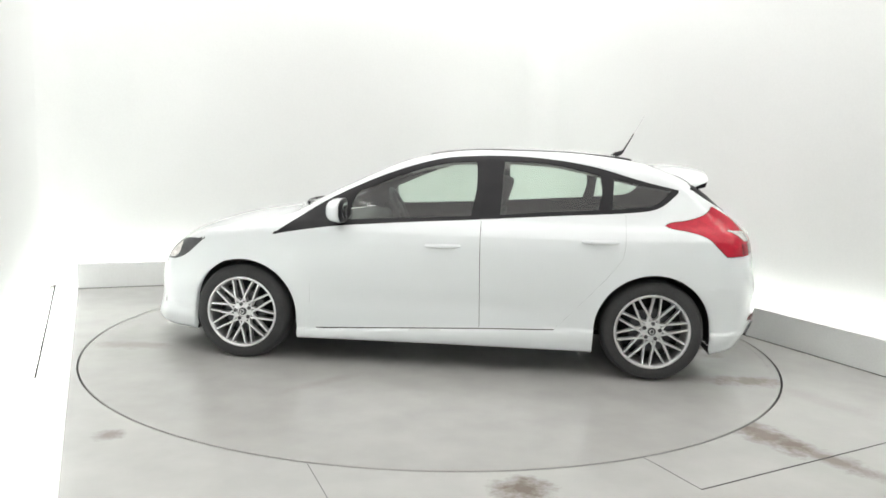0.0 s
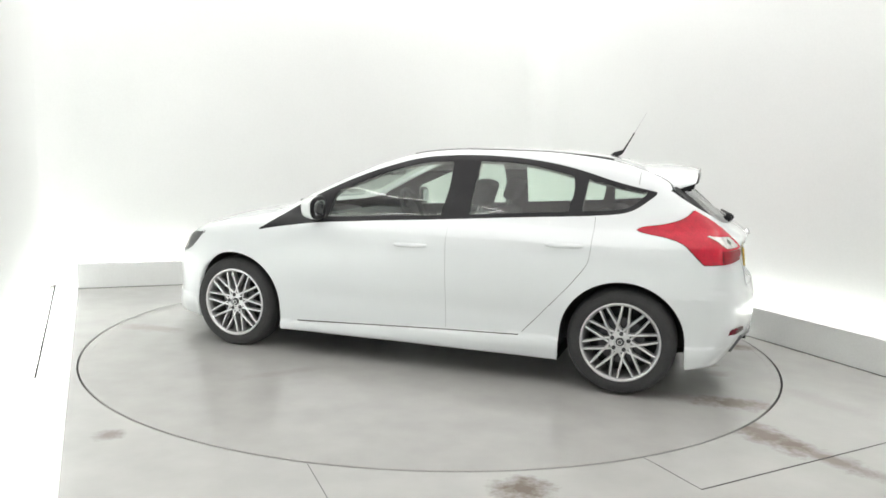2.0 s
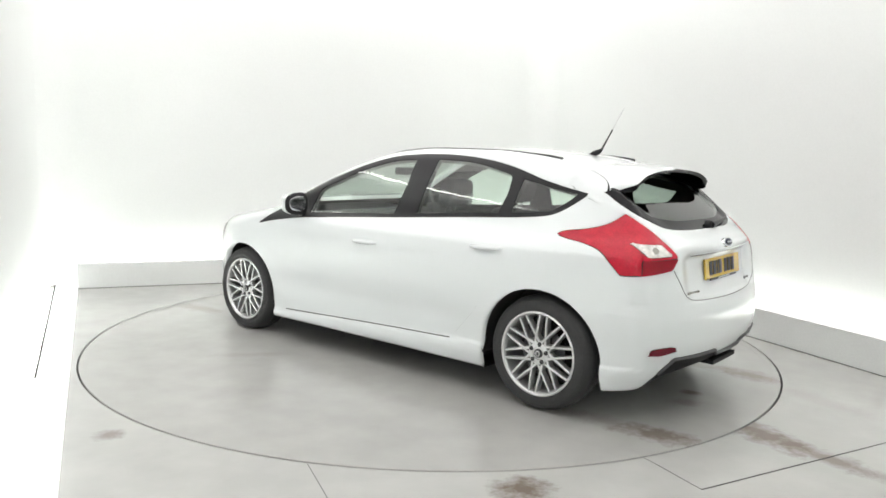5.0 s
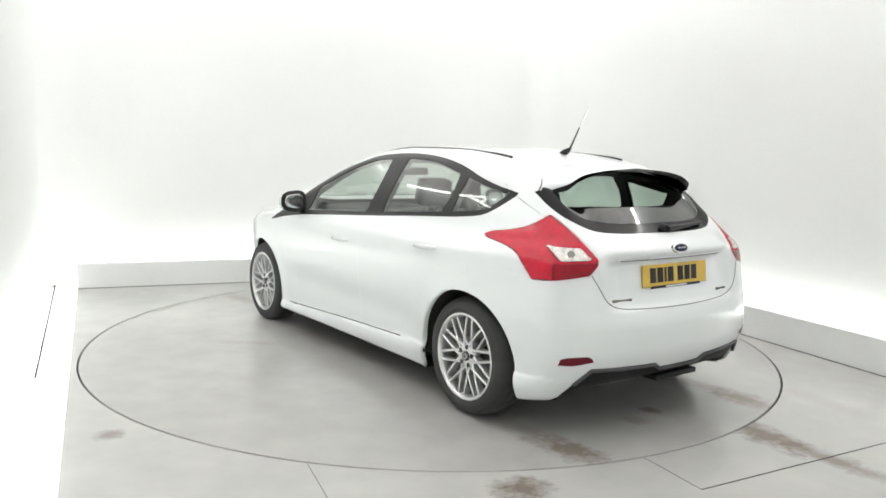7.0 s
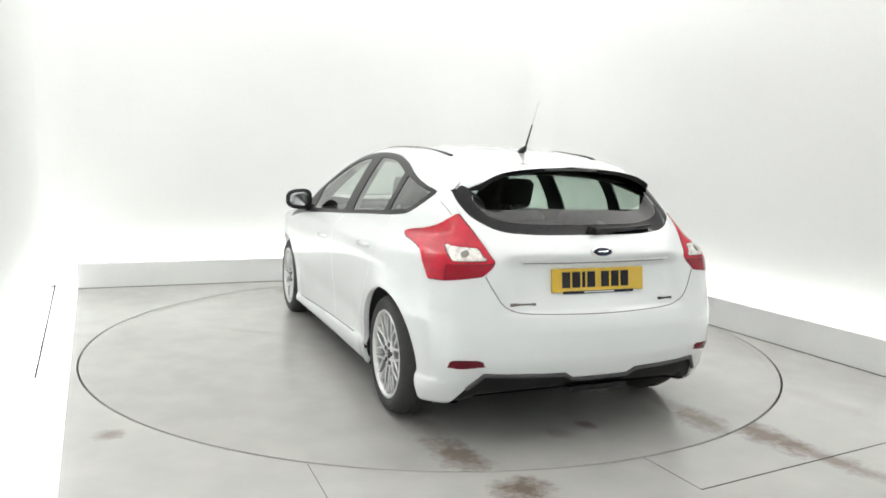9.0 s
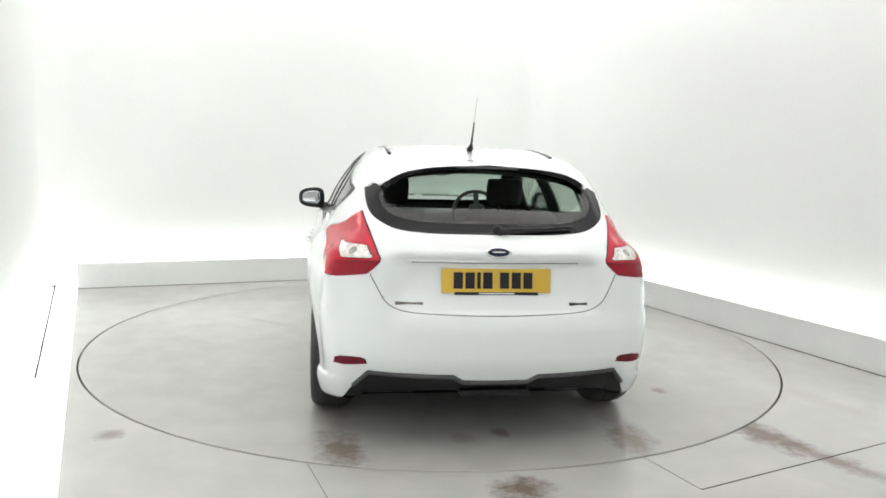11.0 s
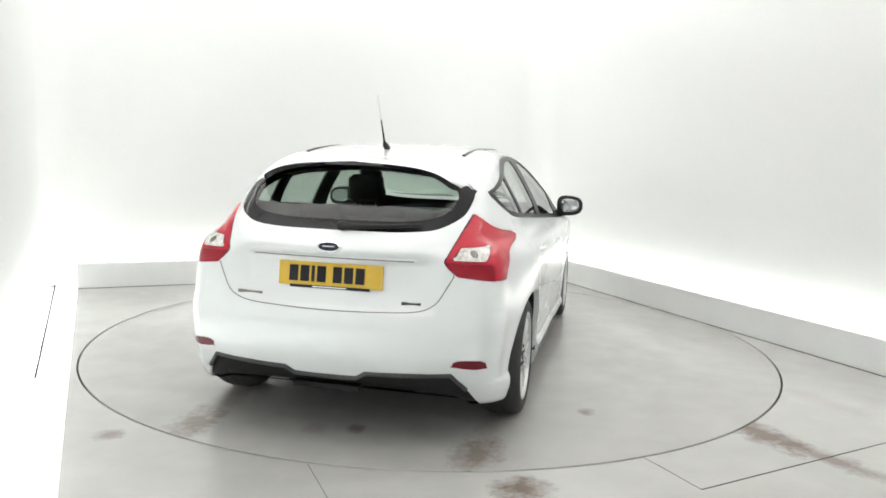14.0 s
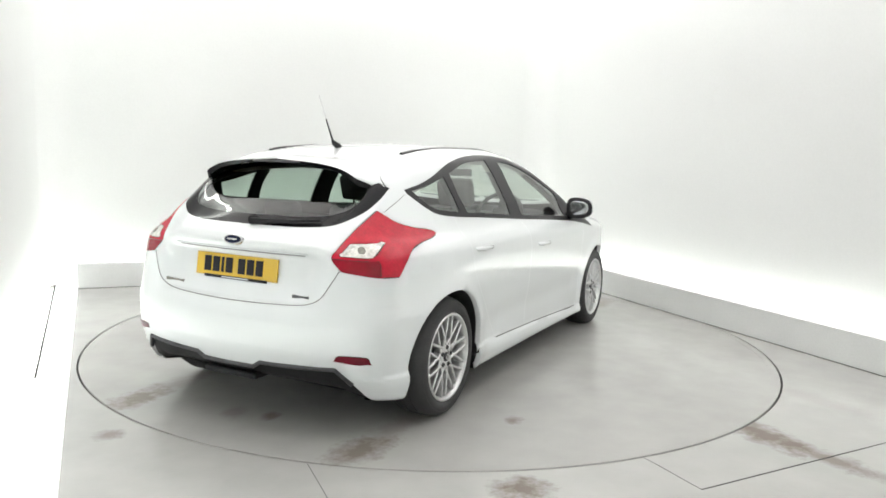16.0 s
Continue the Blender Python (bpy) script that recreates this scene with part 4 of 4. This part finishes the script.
# diffuser lip and blade
bm = bmesh.new()
pts = [Vector((on_skin(y=yy, z=zz).x - 0.004, yy, zz)) for yy, zz in
       ((-0.66, 0.292), (-0.595, 0.368), (-0.40, 0.362), (-0.20, 0.358), (-0.155, 0.330), (0, 0.328), (0.155, 0.330), (0.20, 0.358), (0.40, 0.362), (0.595, 0.368), (0.66, 0.292))]
tube(bm, pts, 0.011, 8)
part("diffuser_lip", bm, M_DARKMETAL, car, "dark grey lip of the bumper insert", smooth=True)
bm = bmesh.new()
box(bm, (-2.030, -0.165, 0.262), (-1.93, 0.165, 0.288), bevel=0.005)
part("diffuser_blade", bm, M_DIFF, car, "black blade under the bumper insert")

# ---------------------------------------------------------------- sides: handles, mirrors, roof strips, aerial
for s in (1, -1):
    for door, x0, zz in (("front_door", 0.0, 0.812), ("rear_door", -0.975, 0.872)):
        owner = [o for o in car.children if o.name.startswith(door)][0 if s > 0 else 1]
        a, b = on_skin(x=x0 + 0.115, z=zz), on_skin(x=x0 - 0.105, z=zz + 0.004)
        bm = bmesh.new()
        pts = []
        for f in np.linspace(0, 1, 9):
            c = on_skin(x=x0 + 0.115 - 0.22 * f, z=zz + 0.004 * f)
            c.y = (c.y - 0.004 + 0.022 * math.sin(math.pi * f) ** 0.5)
            pts.append(Vector((c.x, s * c.y, c.z)))
        tube(bm, pts, 0.011, 8, taper=[0.008, 0.012, 0.0135, 0.014, 0.014, 0.014, 0.0135, 0.012, 0.009])
        part("door_handle", bm, M_PAINT, owner, "white grab handle", smooth=True)
    # mirror: painted shell with a dark foot and a mirror facing back
    bm = bmesh.new()
    bmesh.ops.create_uvsphere(bm, u_segments=32, v_segments=20, radius=1.0)
    for v in bm.verts:
        x, yy, z = v.co
        x = math.copysign(abs(x) ** 0.8, x)
        yy = math.copysign(abs(yy) ** 0.7, yy)
        z = math.copysign(abs(z) ** 0.7, z)
        back = max(0.0, -x)
        v.co = Vector((0.66 + (0.085 * x if x > 0 else 0.022 * x), s * (0.945 + 0.098 * yy * (1 - 0.1 * max(0, x))), 1.020 + 0.076 * z * (1 - 0.12 * yy)))
    shell_m = part("door_mirror", bm, M_PAINT, car, "white door mirror with a black foot", smooth=True)
    bm = bmesh.new()
    bmesh.ops.create_uvsphere(bm, u_segments=28, v_segments=14, radius=1.0)
    for v in bm.verts:
        x, yy, z = v.co
        yy = math.copysign(abs(yy) ** 0.7, yy)
        z = math.copysign(abs(z) ** 0.7, z)
        v.co = Vector((0.640 + 0.016 * x, s * (0.945 + 0.0995 * yy), 1.020 + 0.0772 * z * (1 - 0.12 * yy)))
    part("mirror_bezel", bm, M_BLACK, shell_m, "black bezel", smooth=True)
    bm = bmesh.new()
    bmesh.ops.create_uvsphere(bm, u_segments=28, v_segments=14, radius=1.0)
    for v in bm.verts:
        x, yy, z = v.co
        yy = math.copysign(abs(yy) ** 0.7, yy)
        z = math.copysign(abs(z) ** 0.7, z)
        v.co = Vector((0.626 + 0.004 * x, s * (0.947 + 0.070 * yy), 1.022 + 0.050 * z * (1 - 0.12 * yy)))
    part("mirror_face", bm, M_MIRROR, shell_m, "mirror glass", smooth=True)
    bm = bmesh.new()
    tube(bm, [(0.70, s * 0.79, 0.945), (0.69, s * 0.84, 0.952), (0.675, s * 0.90, 0.962), (0.668, s * 0.945, 0.966)], 0.03, 10, taper=[0.032, 0.030, 0.026, 0.020])
    part("mirror_foot", bm, M_BLACK, shell_m, "black mirror foot", smooth=True)
    # dark roof strip
    bm = bmesh.new()
    pts = []
    for f in np.linspace(0, 1, 18):
        x = 0.15 - 1.33 * f
        yy = 0.475 - 0.015 * f
        pts.append(on_skin(x=x, y=yy) * 1.0)
    tube(bm, [Vector((p.x, s * p.y, p.z)) for p in pts], 0.0055, 8, taper=[0.005] * 14 + [0.006, 0.008, 0.011, 0.012])
    part("roof_strip", bm, M_BLACK, car, "black roof moulding", smooth=True)
    bm = bmesh.new()
    sill_z = curve([-0.715, -0.238, 0.30, 0.835], [0.306, 0.289, 0.265, 0.243])
    line = [on_skin(x=float(x), z=float(sill_z(x))) for x in np.linspace(0.83, -0.71, 26)]
    tube(bm, [Vector((p.x, s * (p.y - 0.0005), p.z)) for p in line], 0.0038, 6)
    part("sill_seal", bm, M_BLACK, car, "thin dark gap between the doors and the sill", smooth=True)
# aerial
ap = on_skin(x=-1.142, y=0.0)
bm = bmesh.new()
tube(bm, [ap + Vector((0.05, 0, -0.004)), ap + Vector((0.015, 0, 0.010)), ap + Vector((-0.020, 0, 0.024)), ap + Vector((-0.042, 0, 0.040))], 0.02, 14, taper=[0.009, 0.019, 0.016, 0.007])
aerial = part("aerial", bm, M_BLACK, car, "black roof aerial", smooth=True)
bm = bmesh.new()
tube(bm, [ap + Vector((-0.035, 0, 0.034)), ap + Vector((-0.075, 0, 0.105)), ap + Vector((-0.105, 0, 0.16))], 0.005, 8, taper=[0.0065, 0.0048, 0.0040])
part("aerial_rod", bm, M_BLACK, aerial, smooth=True)
bm = bmesh.new()
tube(bm, [ap + Vector((-0.105, 0, 0.16)), ap + Vector((-0.13, 0, 0.205)), ap + Vector((-0.175, 0, 0.29))], 0.004, 8, taper=[0.0034, 0.003, 0.0025])
part("aerial_tip", bm, M_ALLOY, aerial, "pale metal aerial tip", smooth=True)

# ---------------------------------------------------------------- cabin
def seat(name, x, y, width, label, head=True):
    ob = empty(name)
    ob.parent = car
    tagged(ob, label)
    bm = bmesh.new()
    box(bm, (x - 0.24, y - width / 2, 0.36), (x + 0.26, y + width / 2, 0.52), bevel=0.05)
    part("cushion", bm, M_CLOTH, ob, smooth=True)
    bm = bmesh.new()
    lean = pose(x - 0.24, y, 0.46, 0, -17, 0)
    box(bm, (-0.07, -width / 2, 0.0), (0.06, width / 2, 0.56), lean, bevel=0.045)
    part("backrest", bm, M_CLOTH, ob, smooth=True)
    heads = [(0.0, 0.62, 0.80)] if head == 1 else [(-0.40, 0.53, 0.63), (0.40, 0.53, 0.63)]
    for off, h0, h1 in heads:
        bm = bmesh.new()
        box(bm, (-0.055, off - 0.12, h0), (0.05, off + 0.12, h1), lean, bevel=0.04)
        h = part("headrest", bm, M_CLOTH, ob, "padded dark headrest", smooth=True)
        for o2 in (-0.05, 0.05):
            bm = bmesh.new()
            tube(bm, [(0, off + o2, 0.50), (0, off + o2, h0 + 0.04)], 0.006, 8)
            bmesh.ops.transform(bm, matrix=lean, verts=bm.verts)
            part("headrest_post", bm, M_CHROME, ob, smooth=True)
    return ob


seat("front_seat", 0.12, 0.39, 0.50, "charcoal cloth front seat with headrest")
seat("front_seat", 0.12, -0.39, 0.50, "charcoal cloth front seat with headrest")
seat("rear_bench", -0.72, 0.0, 1.24, "charcoal cloth rear bench", head=2)
bm = bmesh.new()
box(bm, (0.62, -0.70, 0.55), (1.02, 0.70, 0.93), bevel=0.07)
dash = part("dashboard", bm, M_TRIM, car, "dark grey moulded dashboard", smooth=True)
bm = bmesh.new()
prof = [(0.185 + 0.015 * math.cos(a), 0.015 * math.sin(a)) for a in [2 * math.pi * k / 10 for k in range(10)]]
lathe(bm, prof, 40, closed=True)
box(bm, (-0.18, -0.012, -0.02), (0.18, 0.012, 0.02), bevel=0.006)
box(bm, (-0.02, -0.012, -0.18), (0.02, 0.012, 0.0), bevel=0.006)
box(bm, (-0.07, -0.03, -0.06), (0.07, 0.02, 0.06), bevel=0.02)
bmesh.ops.transform(bm, matrix=pose(0.50, -0.36, 0.93, 0, 0, 0) @ Matrix.Rotation(radians(-65), 4, "Y") @ Matrix.Rotation(radians(90), 4, "X"), verts=bm.verts)
part("steering_wheel", bm, M_TRIM, car, "dark steering wheel", smooth=True)
bm = bmesh.new()
box(bm, (0.47, -0.12, 1.222), (0.50, 0.12, 1.280), bevel=0.012)
part("rear_view_mirror", bm, M_BLACK, car, "black rear-view mirror", smooth=True)
bm = bmesh.new()
box(bm, (-1.72, -0.52, 0.90), (-1.08, 0.52, 0.925), bevel=0.008)
part("parcel_shelf", bm, M_TRIM, car, "dark parcel shelf", smooth=True)
for y0, y1 in ((0.60, 0.08), (0.02, -0.48)):                            # screen wipers at the cowl
    bm = bmesh.new()
    tube(bm, [on_skin(x=1.085 - 0.12 * (y / 0.6) ** 2, y=y) + Vector((0, 0, 0.012)) for y in np.linspace(y0, y1, 5)], 0.010, 8)
    part("screen_wiper", bm, M_BLACK, car, "black screen wiper", smooth=True)


# ---------------------------------------------------------------- movement
def turn_at(t):
    return 172.71 - 6.52995 * t - 0.0397388 * t * t + 0.00108361 * t ** 3


def motions():
    times = [0.5 * k for k in range(33)]
    walk(table, [(t, pose(0, 0, 0, 0, 0, turn_at(t))) for t in times])
    rows = []
    for t in times:
        a = radians(turn_at(t))
        rows.append((t, pose(-0.1724 * math.cos(a) + 0.0123 * math.sin(a), -0.1724 * math.sin(a) - 0.0123 * math.cos(a), -0.007, 0, 0.3, turn_at(t))))
    walk(car, rows)


motions()
